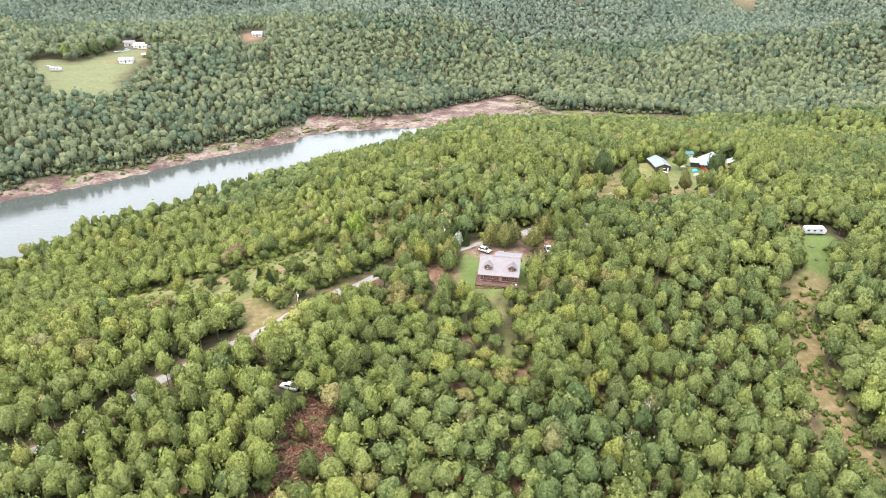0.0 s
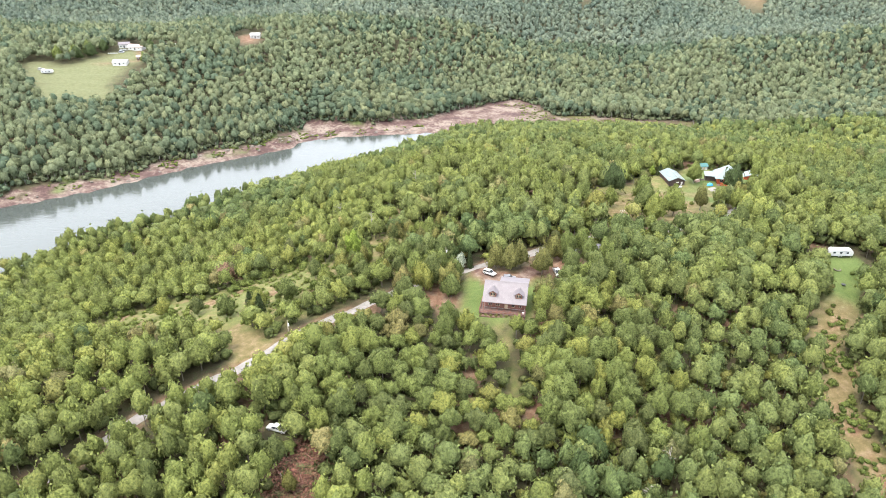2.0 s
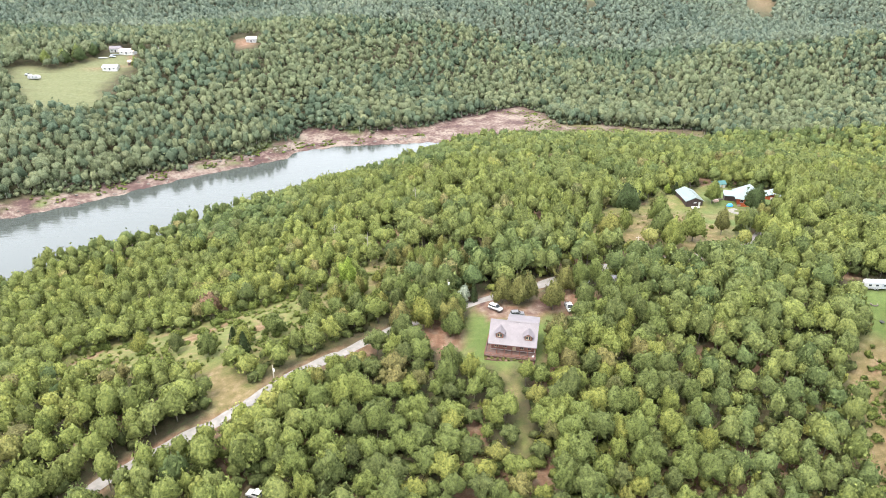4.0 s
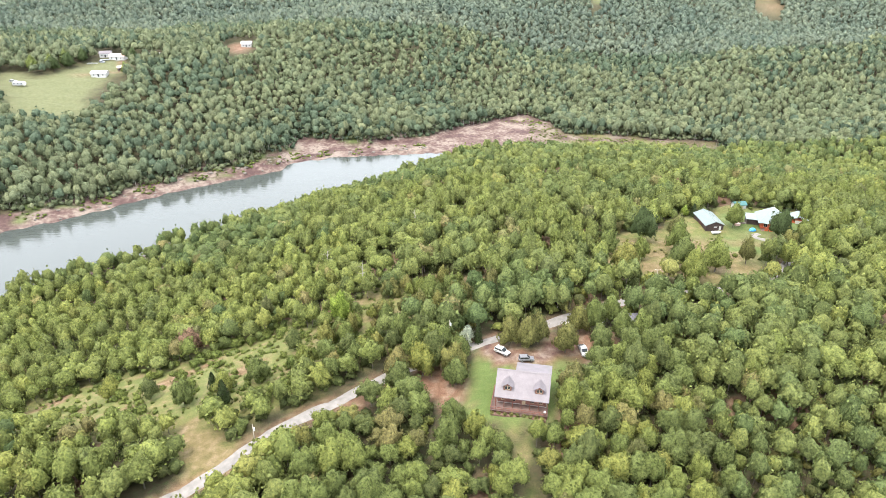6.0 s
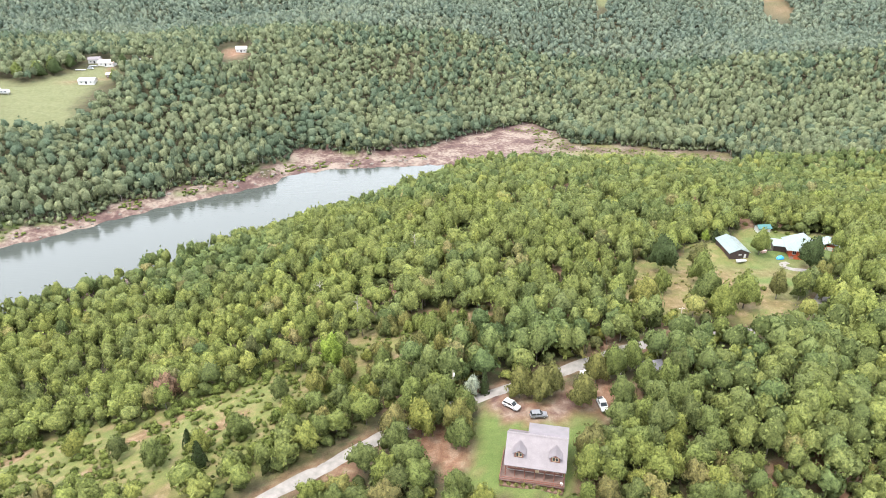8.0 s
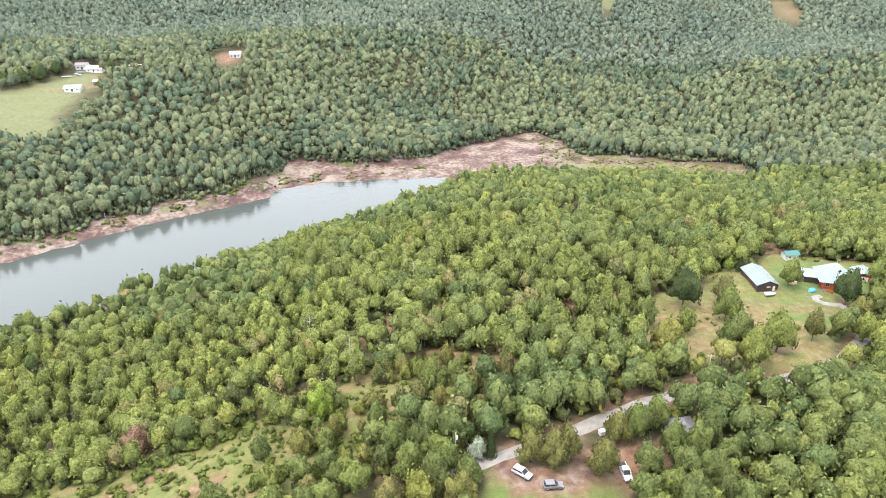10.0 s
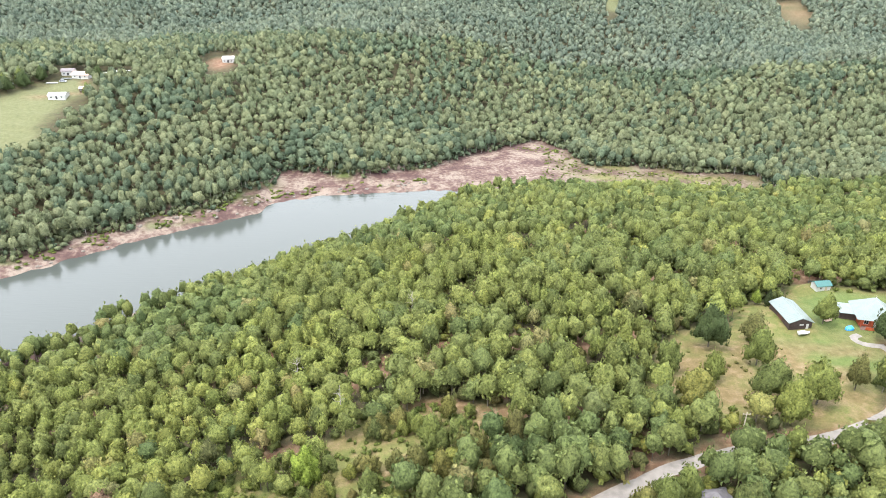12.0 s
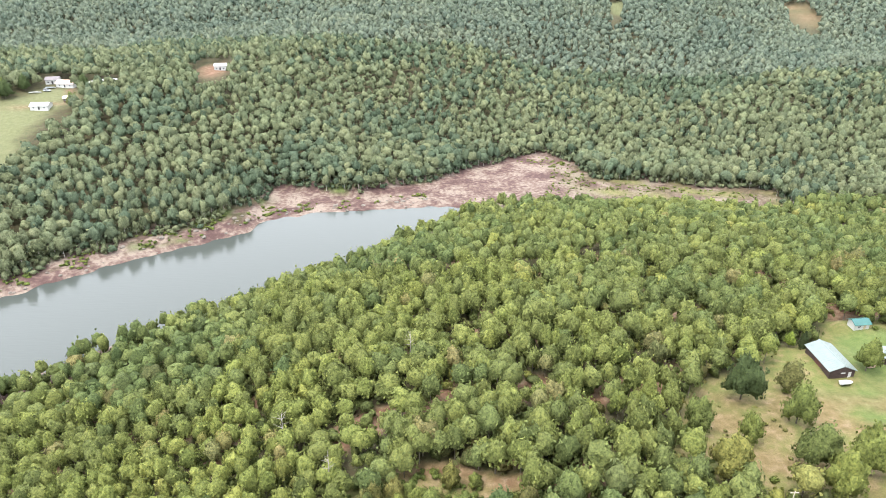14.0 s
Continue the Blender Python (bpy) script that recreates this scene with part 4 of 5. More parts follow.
part("deck_skirt", boxed(-7.6, -7.5, -7.3, 2.5, -0.6, 0.55), LOG_DARK, cabin)
for i in range(7):
    x = -6.5 + i * 2.17
    part("porch_post", boxed(x - 0.1, x + 0.1, -5.9, -5.7, 0.72, 3.95), LOG, cabin)
for x0, x1, y0, y1 in ((-7.5, 6.6, -7.42, -7.30), (-7.66, -7.54, -7.4, 2.5)):
    for z in (1.05, 1.62):
        part("rail", boxed(x0, x1, y0, y1, z, z + 0.1), LOG, cabin)
for i in range(14):
    y = -7.3 + i * 0.75
    part("baluster", boxed(-7.64, -7.56, y - 0.05, y + 0.05, 0.72, 1.62), LOG, cabin)
for i in range(32):
    x = -6.3 + i * 0.41
    part("baluster", boxed(x - 0.03, x + 0.03, -7.38, -7.34, 0.72, 1.62), LOG, cabin)
part("porch_beam", boxed(-6.7, 6.7, -5.92, -5.68, 3.70, 3.92), LOG, cabin)
for k in range(3):
    part("step", boxed(-0.6, 1.4, -7.8 - 0.3 * k, -7.5 - 0.3 * k, 0.36 - 0.18 * k, 0.5 - 0.18 * k), DECK, cabin)
dish = part("satellite_dish", tube(bmesh.new(), (6.1, -6.9, 1.5), (5.98, -7.02, 1.56), 0.42, 0.34, 14), WHITE, cabin, "white satellite dish")
part("dish_post", tube(bmesh.new(), (6.1, -6.8, 0.72), (6.1, -6.86, 1.5), 0.04, 0.04, 6), STEEL, dish)
part("flower_bed", boxed(-7.4, 6.5, -8.5, -7.55, -0.6, 0.12, bevel=0.1), plain("mulch", (0.13, 0.075, 0.055), 0.95, scale=3, bump=0.6), cabin, "red mulch bed")


def leaf_bush(seed, clumps=120, size=0.09, mat=None):
    tv, tf = crown_template(seed, 9, clumps, size)
    tv = tv.copy()
    tv[:, 2] = (tv[:, 2] - 0.25) * 1.4
    return template_mesh("shrub", tv, tf, mat or FIELD_LEAF)


BUSHES = [leaf_bush(500 + k) for k in range(5)]
BED_BUSH = leaf_bush(520, 90, 0.11, OLIVE_LEAF)


def shrub(x, y, w, h, k, label, group, me=None):
    o = new("shrub", me or BUSHES[k % 5])
    o.matrix_world = Matrix.LocRotScale((x, y, gz(x, y) - 0.1), Euler((0, 0, k * 1.7)), (w, w, h))
    return tagged(o, label, "shrub", group)


m = cabin.matrix_basis
for i in range(9):
    p = m @ Vector((-7.0 + i * 1.6, -8.0 + 0.1 * (i % 2), 0))
    shrub(p.x, p.y, 1.5, 0.9, i, "low olive shrub in the porch flower bed", "porch shrubs", BED_BUSH)

# the long barn
barn = thing("barn", pose(107.0, 318.8, 39.5, 0, 0, 3) @ Matrix.Diagonal((0.88, 0.9, 0.86, 1)), "long dark brown barn with pale green metal roof", "barn")
part("wall", prism(bmesh.new(), [(-4.0, -0.5), (4.0, -0.5), (4.0, 2.7), (0, 4.25), (-4.0, 2.7)], "y", -6.9, 6.9), BARN_WALL, barn)
part("roof", gable_roof(bmesh.new(), 4.6, 2.75, 4.65, -7.4, 7.4, axis="y"), ROOF_GREEN, barn, "pale green ribbed metal roof")
seams(barn, 4.6, 2.76, 4.66, -7.3, 7.3, ROOF_GREEN, axis="y", step=0.9)
part("ridge_cap", prism(bmesh.new(), [(-0.3, 4.6), (0, 4.78), (0.3, 4.6)], "y", -7.42, 7.42), ROOF_GREEN, barn)
for i in range(27):
    part("siding_batten", boxed(-3.98 + i * 0.3, -3.93 + i * 0.3, -6.94, -6.9, -0.3, 2.72), BARN_WALL, barn)
for x0, x1 in ((-0.2, 1.4),):
    sign = part("sign", boxed(x0 - 0.2, x1 - 0.4, -6.99, -6.95, 1.5, 2.0), WHITE, barn, "small pale sign board")
door = part("door", boxed(2.0, 2.9, -6.99, -6.92, -0.1, 2.1), WHITE, barn, "white narrow side door")
part("door_handle", boxed(2.1, 2.16, -7.04, -6.99, 0.95, 1.1), STEEL, door)
part("side_door", boxed(-4.06, -4.0, -2.0, 1.2, -0.2, 2.3), LOG_DARK, barn)

# the orange-fronted house with a hipped pale green roof
lodge = thing("house", pose(131.8, 317.5, 39.6, 0, 0, -14), "orange wood house with pale green hipped metal roof", "house")
part("wall", boxed(-4.6, 4.6, -4.2, 5.0, -0.5, 2.9), ORANGE_WALL, lodge, "orange stained wood wall")
bm = bmesh.new()
base = [bm.verts.new(p) for p in ((-5.8, -5.4, 2.75), (5.8, -5.4, 2.75), (5.8, 6.2, 2.75), (-5.8, 6.2, 2.75))]
top = [bm.verts.new(p) for p in ((-0.4, 0.8, 7.3), (0.4, 0.8, 7.3), (0.4, 1.6, 7.3), (-0.4, 1.6, 7.3))]
bm.faces.new(top)
bm.faces.new(base[::-1])
for k in range(4):
    bm.faces.new((base[k], base[(k + 1) % 4], top[(k + 1) % 4], top[k]))
part("roof", bm, ROOF_GREEN, lodge, "pale green hipped metal roof")
part("roof_vent", tube(bmesh.new(), (0, 1.2, 7.2), (0, 1.2, 8.2), 0.09, 0.07, 8), STEEL, lodge)
part("wing", boxed(-9.4, -4.7, -1.2, 3.6, -0.5, 2.4), BARN_WALL, lodge, "dark brown side wing")
part("wing_roof", prism(bmesh.new(), [(-2.0, 2.45), (4.2, 2.75), (4.2, 2.9), (-2.0, 2.6)], "x", -9.9, -4.4), ROOF_GREEN, lodge)
window(lodge, -3.4, -2.2, 0.9, 2.2, -4.21, frame_mat=WHITE)
window(lodge, 1.6, 3.0, 0.9, 2.2, -4.21, frame_mat=WHITE)
part("door", boxed(-0.6, 0.4, -4.27, -4.2, 0.1, 2.2), WHITE, lodge)
part("porch_floor", boxed(-4.6, 4.6, -6.6, -4.25, -0.5, 0.1), DECK, lodge)
part("porch_wall", boxed(-3.4, 3.6, -6.7, -6.6, 0.1, 1.1), ORANGE_WALL, lodge, "orange porch front")
for x in (-4.4, -1.5, 1.5, 4.4):
    part("porch_post", boxed(x - 0.08, x + 0.08, -5.3, -5.14, 0.1, 2.75), ORANGE_WALL, lodge)
wall_bm = boxed(-12.5, -9.6, -0.9, -0.5, -0.5, 0.5, bevel=0.06)
part("retaining_wall", wall_bm, ROCK, lodge)

garage = thing("garage", pose(147, 326, gz(147, 326), 0, 0, -20), "small outbuilding with pale green metal roof", "garage")
part("wall", boxed(-3.2, 3.2, -3.0, 3.0, -0.6, 2.4), ORANGE_WALL, garage)
part("roof", gable_roof(bmesh.new(), 3.8, 2.35, 4.0, -3.5, 3.5, axis="y"), ROOF_GREEN, garage)
part("door", boxed(-1.3, 1.3, -3.07, -3.0, -0.1, 2.1), WHITE, garage)

shed = thing("shed", pose(129.3, 343.5, 36.2, 0, 0, 8) @ Matrix.Diagonal((0.85, 0.88, 0.88, 1)), "small white shed with teal metal roof", "shed")
part("wall", prism(bmesh.new(), [(-1.9, -0.5), (1.9, -0.5), (1.9, 2.3), (0, 3.3), (-1.9, 2.3)], "x", -3.0, 3.0), WHITE, shed)
part("roof", gable_roof(bmesh.new(), 2.4, 2.3, 3.6, -3.5, 3.5), ROOF_TEAL, shed, "teal ribbed metal roof")
seams(shed, 2.4, 2.31, 3.61, -3.4, 3.4, ROOF_TEAL, step=0.9)
window(shed, -1.6, -0.7, 0.9, 1.8, -1.9, frame_mat=WHITE)
part("door", boxed(0.6, 1.5, -1.97, -1.9, -0.3, 1.9), CREAM, shed)

cottage = thing("cottage", pose(56.3, 240.0, gz(56, 240), 0, 0, 10), "small cottage with grey hipped roof among trees", "house")
part("wall", boxed(-3.2, 3.2, -3.4, 3.4, -0.5, 2.6), LOG_DARK, cottage)
bm = bmesh.new()
base = [bm.verts.new(p) for p in ((-4.0, -4.2, 2.5), (4.0, -4.2, 2.5), (4.0, 4.2, 2.5), (-4.0, 4.2, 2.5))]
top = [bm.verts.new((0, -0.8, 4.9)), bm.verts.new((0, 0.8, 4.9))]
for f in ((0, 1, top[0]), (2, 3, top[1])):
    bm.faces.new((base[f[0]], base[f[1]], f[2]))
bm.faces.new((base[1], base[2], top[1], top[0]))
bm.faces.new((base[3], base[0], top[0], top[1]))
bm.faces.new(base[::-1])
part("roof", bm, plain("grey_shingle", (0.10, 0.095, 0.105), 0.85, scale=1.0, spread=0.2, bump=0.4), cottage, "grey shingle hipped roof")
window(cottage, -1.8, -0.8, 0.8, 1.9, -3.4, frame_mat=WHITE)
part("door", boxed(0.5, 1.4, -3.47, -3.4, -0.2, 1.9), WHITE, cottage)


def outbuilding(name, x, y, w, d, h, turn, wall_mat, roof_mat, label, rise=1.2, ground=None):
    e = thing(name, pose(x, y, gz(x, y) if ground is None else ground, 0, 0, turn), label, "building")
    part("wall", prism(bmesh.new(), [(-d / 2, -0.8), (d / 2, -0.8), (d / 2, h), (0, h + rise), (-d / 2, h)], "x", -w / 2, w / 2), wall_mat, e)
    part("roof", gable_roof(bmesh.new(), d / 2 + 0.4, h, h + rise + 0.25, -w / 2 - 0.4, w / 2 + 0.4), roof_mat, e)
    part("door", boxed(-0.6, 0.6, -d / 2 - 0.06, -d / 2, 0, 2.0), DARK, e)
    for wx in (-w * 0.3, w * 0.3):
        window(e, wx - 0.5, wx + 0.5, 0.9, 1.8, -d / 2, frame_mat=WHITE)
    return e


PINK = plain("faded_terracotta", (0.48, 0.33, 0.27), 0.8, scale=0.6, spread=0.15)
outbuilding("shed", 130.5, 248, 3.2, 2.8, 2.1, 10, WHITE, WHITE, "small white shed under trees", 0.7)
outbuilding("barn", -264.3, 599.6, 11, 8, 2.4, 6, WHITE, WHITE, "white metal barn beside the far meadow", 1.2)
outbuilding("shed", -253, 614, 6, 4.5, 2.4, 10, DECK, PINK, "small shed with faded tan roof by the meadow", 1.0)
outbuilding("house", -266.6, 642, 13, 8, 2.6, -8, WHITE, PINK, "tan cottage with pale terracotta roof", 1.6)
outbuilding("house", -279.7, 648, 9, 6, 3.0, 12, WHITE, ROOF_GREY, "white cottage with grey roof among trees", 1.5)
outbuilding("house", -242, 650, 12, 6, 2.4, 14, WHITE, WHITE, "long low pale cottage at the wood's edge", 1.0)
outbuilding("shed", -250, 645, 5, 4, 2.4, 8, WHITE, WHITE, "little white shed between the far cottages", 0.8)
outbuilding("shed", -373.5, 625, 11, 6, 2.8, 4, WHITE, WHITE, "white-roofed shed at the far wood's edge", 1.2)
outbuilding("shed", -309.6, 619, 7, 5, 2.6, 0, WHITE, ROOF_GREY, "pale grey shed behind the meadow", 1.0)
outbuilding("barn", -176.8, 702, 9, 7, 3.2, 5, WHITE, WHITE, "white barn in a far hilltop clearing", 1.3)


# ---- vehicles ----
def wheel(parent, x, y, r, w=0.22):
    t = part("wheel", tube(bmesh.new(), (x, y - w / 2, r), (x, y + w / 2, r), r, r, 14), DARK, parent, "black tyre")
    s = 1 if y > 0 else -1
    part("rim", tube(bmesh.new(), (x, y + s * (w / 2 - 0.02), r), (x, y + s * (w / 2 + 0.015), r), r * 0.6, r * 0.55, 10), STEEL, t)


def car(x, y, turn, paint, label, kind="suv", name="car"):
    """A road vehicle whose front points along +x of its own frame."""
    e = thing(name, pose(x, y, gz(x, y) + 0.16, 0, 0, turn), label, "vehicle")
    length, wide = (5.6, 1.9) if kind == "pickup" else (4.7, 1.82)
    a, b_ = -length / 2, length / 2
    body = prism(bmesh.new(), [(a, 0.35), (a, 0.9), (a + 0.1, 1.0), (b_ - 1.25, 1.02), (b_ - 0.15, 0.88), (b_, 0.7), (b_, 0.35)], "y", -wide / 2, wide / 2)
    bmesh.ops.bevel(body, geom=body.edges[:], offset=0.06, segments=2, affect="EDGES")
    part("body", body, paint, e)
    if kind == "pickup":
        top = [(a + 1.9, 1.0), (a + 2.0, 1.72), (a + 3.4, 1.74), (a + 4.2, 1.0)]
    else:
        top = [(a + 0.12, 1.0), (a + 0.45, 1.60), (b_ - 2.1, 1.66), (b_ - 1.2, 1.0)]
    glass = prism(bmesh.new(), top, "y", -wide / 2 + 0.12, wide / 2 - 0.12)
    cab = part("cabin_glass", glass, GLASS, e, "dark tinted windows")
    (u0, z0), (u1, z1) = top[1], top[2]
    rf = boxed(u0 - 0.04, u1 + 0.04, -wide / 2 + 0.1, wide / 2 - 0.1, z1 - 0.07, z1 + 0.03, bevel=0.025)
    part("roof_panel", rf, paint, e)
    for s in (-1, 1):
        for u in (u0, (u0 + u1) / 2, u1):
            sl = (top[0][0] - u0) if u == u0 else (top[3][0] - u1) if u == u1 else 0
            part("pillar", tube(bmesh.new(), (u + sl, s * (wide / 2 - 0.1), 1.0), (u, s * (wide / 2 - 0.1), z1), 0.05, 0.05, 5), paint, e)
        part("headlight", boxed(b_ - 0.08, b_ + 0.02, s * 0.65 - 0.16, s * 0.65 + 0.16, 0.66, 0.8), WHITE, e, "clear headlight")
        part("tail_light", boxed(a - 0.02, a + 0.05, s * 0.75 - 0.1, s * 0.75 + 0.1, 0.7, 0.92), ORANGE_WALL, e, "red tail light")
        part("mirror", boxed(u1 + 0.3, u1 + 0.42, s * (wide / 2 + 0.02), s * (wide / 2 + 0.18), 1.0, 1.14), paint, e)
    if kind == "pickup":
        bed = part("bed_floor", boxed(a + 0.12, a + 1.82, -wide / 2 + 0.14, wide / 2 - 0.14, 1.0, 1.03), DARK, e, "dark truck bed")
        for s in (-1, 1):
            part("bed_rail", boxed(a + 0.05, a + 1.9, s * (wide / 2 - 0.07) - 0.06, s * (wide / 2 - 0.07) + 0.06, 0.98, 1.12), paint, e)
    part("bumper", boxed(b_ - 0.02, b_ + 0.08, -0.8, 0.8, 0.38, 0.56, bevel=0.02), DARK, e)
    part("bumper", boxed(a - 0.08, a + 0.02, -0.8, 0.8, 0.38, 0.56, bevel=0.02), DARK, e)
    for u in (a + 0.95, b_ - 0.95):
        for s in (-1, 1):
            wheel(e, u, s * (wide / 2 - 0.09), 0.36)
    return e


car(16.6, 227.8, -38, WHITE, "white sport utility car parked on the dirt drive")
car(23.1, 224.0, 4, plain("dark_silver_paint", (0.19, 0.195, 0.215), 0.3, 0.3, scale=2.0, spread=0.1, bump=0), "dark silver hatchback car parked behind the cabin").scale = (0.92, 0.95, 0.95)
car(40.0, 228.3, -84, WHITE, "white pickup truck parked beside the lawn", "pickup", "pickup_truck")
car(47.5, 242.2, 60, WHITE, "white car parked under trees by the lane")
car(-42.5, 157.0, 160, WHITE, "white pickup truck parked among the trees", "pickup", "pickup_truck")


def camper(x, y, turn, length, label):
    """A travel trailer: rounded shell, windows, door, axle and hitch."""
    e = thing("camper_trailer", pose(x, y, gz(x, y) + 0.1, 0, 0, turn), label, "trailer")
    h = length / 2
    shell = prism(bmesh.new(), [(-h, 0.6), (-h, 2.6), (-h + 0.5, 3.05), (h - 0.9, 3.05), (h - 0.15, 2.3), (h, 1.5), (h - 0.3, 0.6)], "y", -1.25, 1.25)
    bmesh.ops.bevel(shell, geom=shell.edges[:], offset=0.12, segments=2, affect="EDGES")
    part("shell", shell, WHITE, e, "white aluminium shell")
    part("stripe", boxed(-h + 0.2, h - 0.5, -1.275, -1.255, 1.0, 1.25), SILVER, e, "grey side stripe")
    part("awning", tube(bmesh.new(), (-h + 1.0, -1.33, 2.75), (h - 2.2, -1.33, 2.75), 0.09, 0.09, 8), SILVER, e)
    for u in (-h + 1.4, -0.4, h - 2.2):
        window(e, u - 0.45, u + 0.45, 1.6, 2.25, -1.255, frame_mat=SILVER, split=False)
    door = part("door", boxed(h * 0.25, h * 0.25 + 0.7, -1.285, -1.255, 0.75, 2.5), SILVER, e)
    part("door_handle", boxed(h * 0.25 + 0.05, h * 0.25 + 0.1, -1.31, -1.285, 1.5, 1.65), DARK, door)
    for u in (-0.8, 0.1):
        for s in (-1, 1):
            wheel(e, u, s * 1.12, 0.36)
    part("hitch", prism(bmesh.new(), [(h - 0.3, 0.45), (h + 1.2, 0.45), (h + 1.2, 0.55), (h - 0.3, 0.62)], "y", -0.08, 0.08), DARK, e)
    part("roof_vent", boxed(-0.5, 0.3, -0.4, 0.4, 3.03, 3.25, bevel=0.04), SILVER, e, "roof air conditioner")
    for u in (-h + 0.5, h - 0.6):
        part("jack", boxed(u - 0.05, u + 0.05, -1.0, -0.9, -0.15, 0.62), STEEL, e)
    return e


camper(144.5, 241.0, -4, 8.2, "white camper trailer at the end of a grass strip")
camper(-309.4, 568.5, 0, 9.0, "pale camper trailer on the far meadow")
car(-318, 576, 20, WHITE, "white van parked on the far meadow")
car(-275, 629, 0, SILVER, "silver car parked by the far cottages")


def boat(x, y, turn, length, label, mat, cover=None):
    e = thing("boat", pose(x, y, gz(x, y) + 0.1, 0, 0, turn), label, "boat")
    bm = bmesh.new()
    rows = []
    for i in range(9):
        s = i / 8
        w = 0.85 * (1 - max(0, s - 0.45) ** 2 * 3.0) + 0.05
        u = (s - 0.5) * length
        rows.append([bm.verts.new((u, k * w, z)) for k, z in ((-1, 0.75), (-0.7, 0.25), (0, 0.05 + 0.3 * max(0, s - 0.7)), (0.7, 0.25), (1, 0.75))])
    for r0, r1 in zip(rows, rows[1:]):
        for k in range(4):
            bm.faces.new((r0[k], r0[k + 1], r1[k + 1], r1[k]))
        bm.faces.new((r0[4], r0[0], r1[0], r1[4]))
    bm.faces.new(rows[0])
    bm.faces.new(rows[-1][::-1])
    bmesh.ops.recalc_face_normals(bm, faces=bm.faces[:])
    part("hull", bm, mat, e)
    part("gunwale", boxed(-length / 2 + 0.1, length * 0.2, -0.9, -0.82, 0.72, 0.8), STEEL, e)
    part("gunwale", boxed(-length / 2 + 0.1, length * 0.2, 0.82, 0.9, 0.72, 0.8), STEEL, e)
    part("seat", boxed(-0.6, -0.2, -0.7, 0.7, 0.76, 0.82), cover or mat, e)
    return e


boat(107.2, 309.6, 8, 3.6, "small white boat lying before the barn", WHITE)
boat(-281, 625, 8, 8.0, "white pontoon boat parked on the far meadow", WHITE)
boat(-276, 636, 4, 7.0, "grey boat parked by the far cottages", SILVER)

# covered bundle, tables and clutter by the orange house
bundle = thing("tarp_heap", pose(122.6, 312.6, gz(122.6, 312.6), 0, 0, 15), "bright blue tarp draped over a heap", "tarp")
bm = bmesh.new()
bmesh.ops.create_icosphere(bm, subdivisions=3, radius=1.0)
for v in bm.verts:
    n = noise.noise(v.co * 2.3)
    v.co = Vector((v.co.x * 1.5, v.co.y * 1.0, max(-0.05, v.co.z * 1.1))) * (1 + 0.22 * n)
part("tarp", bm, BLUE, bundle, smooth=True)
part("rope", tube(bmesh.new(), (-1.5, -0.5, 0.3), (1.4, 0.6, 0.32), 0.03, 0.03, 5), WHITE, bundle)


def crate(x, y, turn, w, d, h, mat, label, name="storage_box"):
    e = thing(name, pose(x, y, gz(x, y), 0, 0, turn), label, "box")
    part("body", boxed(-w / 2, w / 2, -d / 2, d / 2, -0.1, h, bevel=0.05), mat, e)
    part("lid", boxed(-w / 2 - 0.05, w / 2 + 0.05, -d / 2 - 0.05, d / 2 + 0.05, h + 0.004, h + 0.12, bevel=0.03), mat, e)
    return e


for x0, y0, t in ((37.4, 241.0, 20), (39.6, 241.8, 24), (43.0, 243.6, 28)):
    crate(x0, y0, t, 1.7, 1.2, 1.1, WHITE, "white storage box beside the gravel lane")
crate(-31.4, 155.6, 10, 1.1, 1.2, 0.7, PINK, "faded tan crate in the brush clearing", "crate")
crate(118.5, 318.0, 12, 2.2, 1.2, 0.8, PINK, "tan bench heap beside the dark wing", "bench")
crate(158, 348, 0, 0.8, 0.8, 1.6, WHITE, "white post box at the lawn's edge", "post_box")

# fire ring and pit on the strip of lawn by the camper
ring = thing("fire_ring", pose(139.6, 232.5, gz(139.6, 232.5)), "pale stone fire ring on the grass strip", "fire ring")
for k in range(12):
    a = k * 0.5236
    part("stone", boxed(1.0 * math.cos(a) - 0.22, 1.0 * math.cos(a) + 0.22, 1.0 * math.sin(a) - 0.2, 1.0 * math.sin(a) + 0.2, -0.1, 0.26, bevel=0.07), ROCK, ring)
pit = thing("fire_pit", pose(138.0, 224.5, gz(138, 224.5)), "dark iron fire pit on the grass strip", "fire pit")
part("bowl", tube(bmesh.new(), (0, 0, 0.25), (0, 0, 0.6), 0.4, 0.75, 14), DARK, pit)
for k in range(3):
    part("leg", tube(bmesh.new(), (0.5 * math.cos(k * 2.1), 0.5 * math.sin(k * 2.1), -0.1), (0.3 * math.cos(k * 2.1), 0.3 * math.sin(k * 2.1), 0.4), 0.04, 0.04, 6), DARK, pit)


# ---- poles ----
def utility_pole(x, y, h, label, lamp=False):
    e = thing("utility_pole", pose(x, y, gz(x, y)), label, "pole")
    part("shaft", tube(bmesh.new(), (0, 0, -0.4), (0, 0, h), 0.16, 0.11, 9), POLE_WOOD, e)
    if lamp:
        part("transformer", tube(bmesh.new(), (0.28, -0.1, h - 1.9), (0.28, -0.1, h - 1.0), 0.24, 0.24, 12), WHITE, e, "pale transformer can")
        return e
    arm = part("cross_arm", boxed(-0.9, 0.9, -0.06, 0.06, h - 0.55, h - 0.4), POLE_WOOD, e)
    for u in (-0.8, 0.8):
        part("insulator", tube(bmesh.new(), (u, 0, h - 0.4), (u, 0, h - 0.2), 0.05, 0.04, 7), WHITE, arm)
    return e


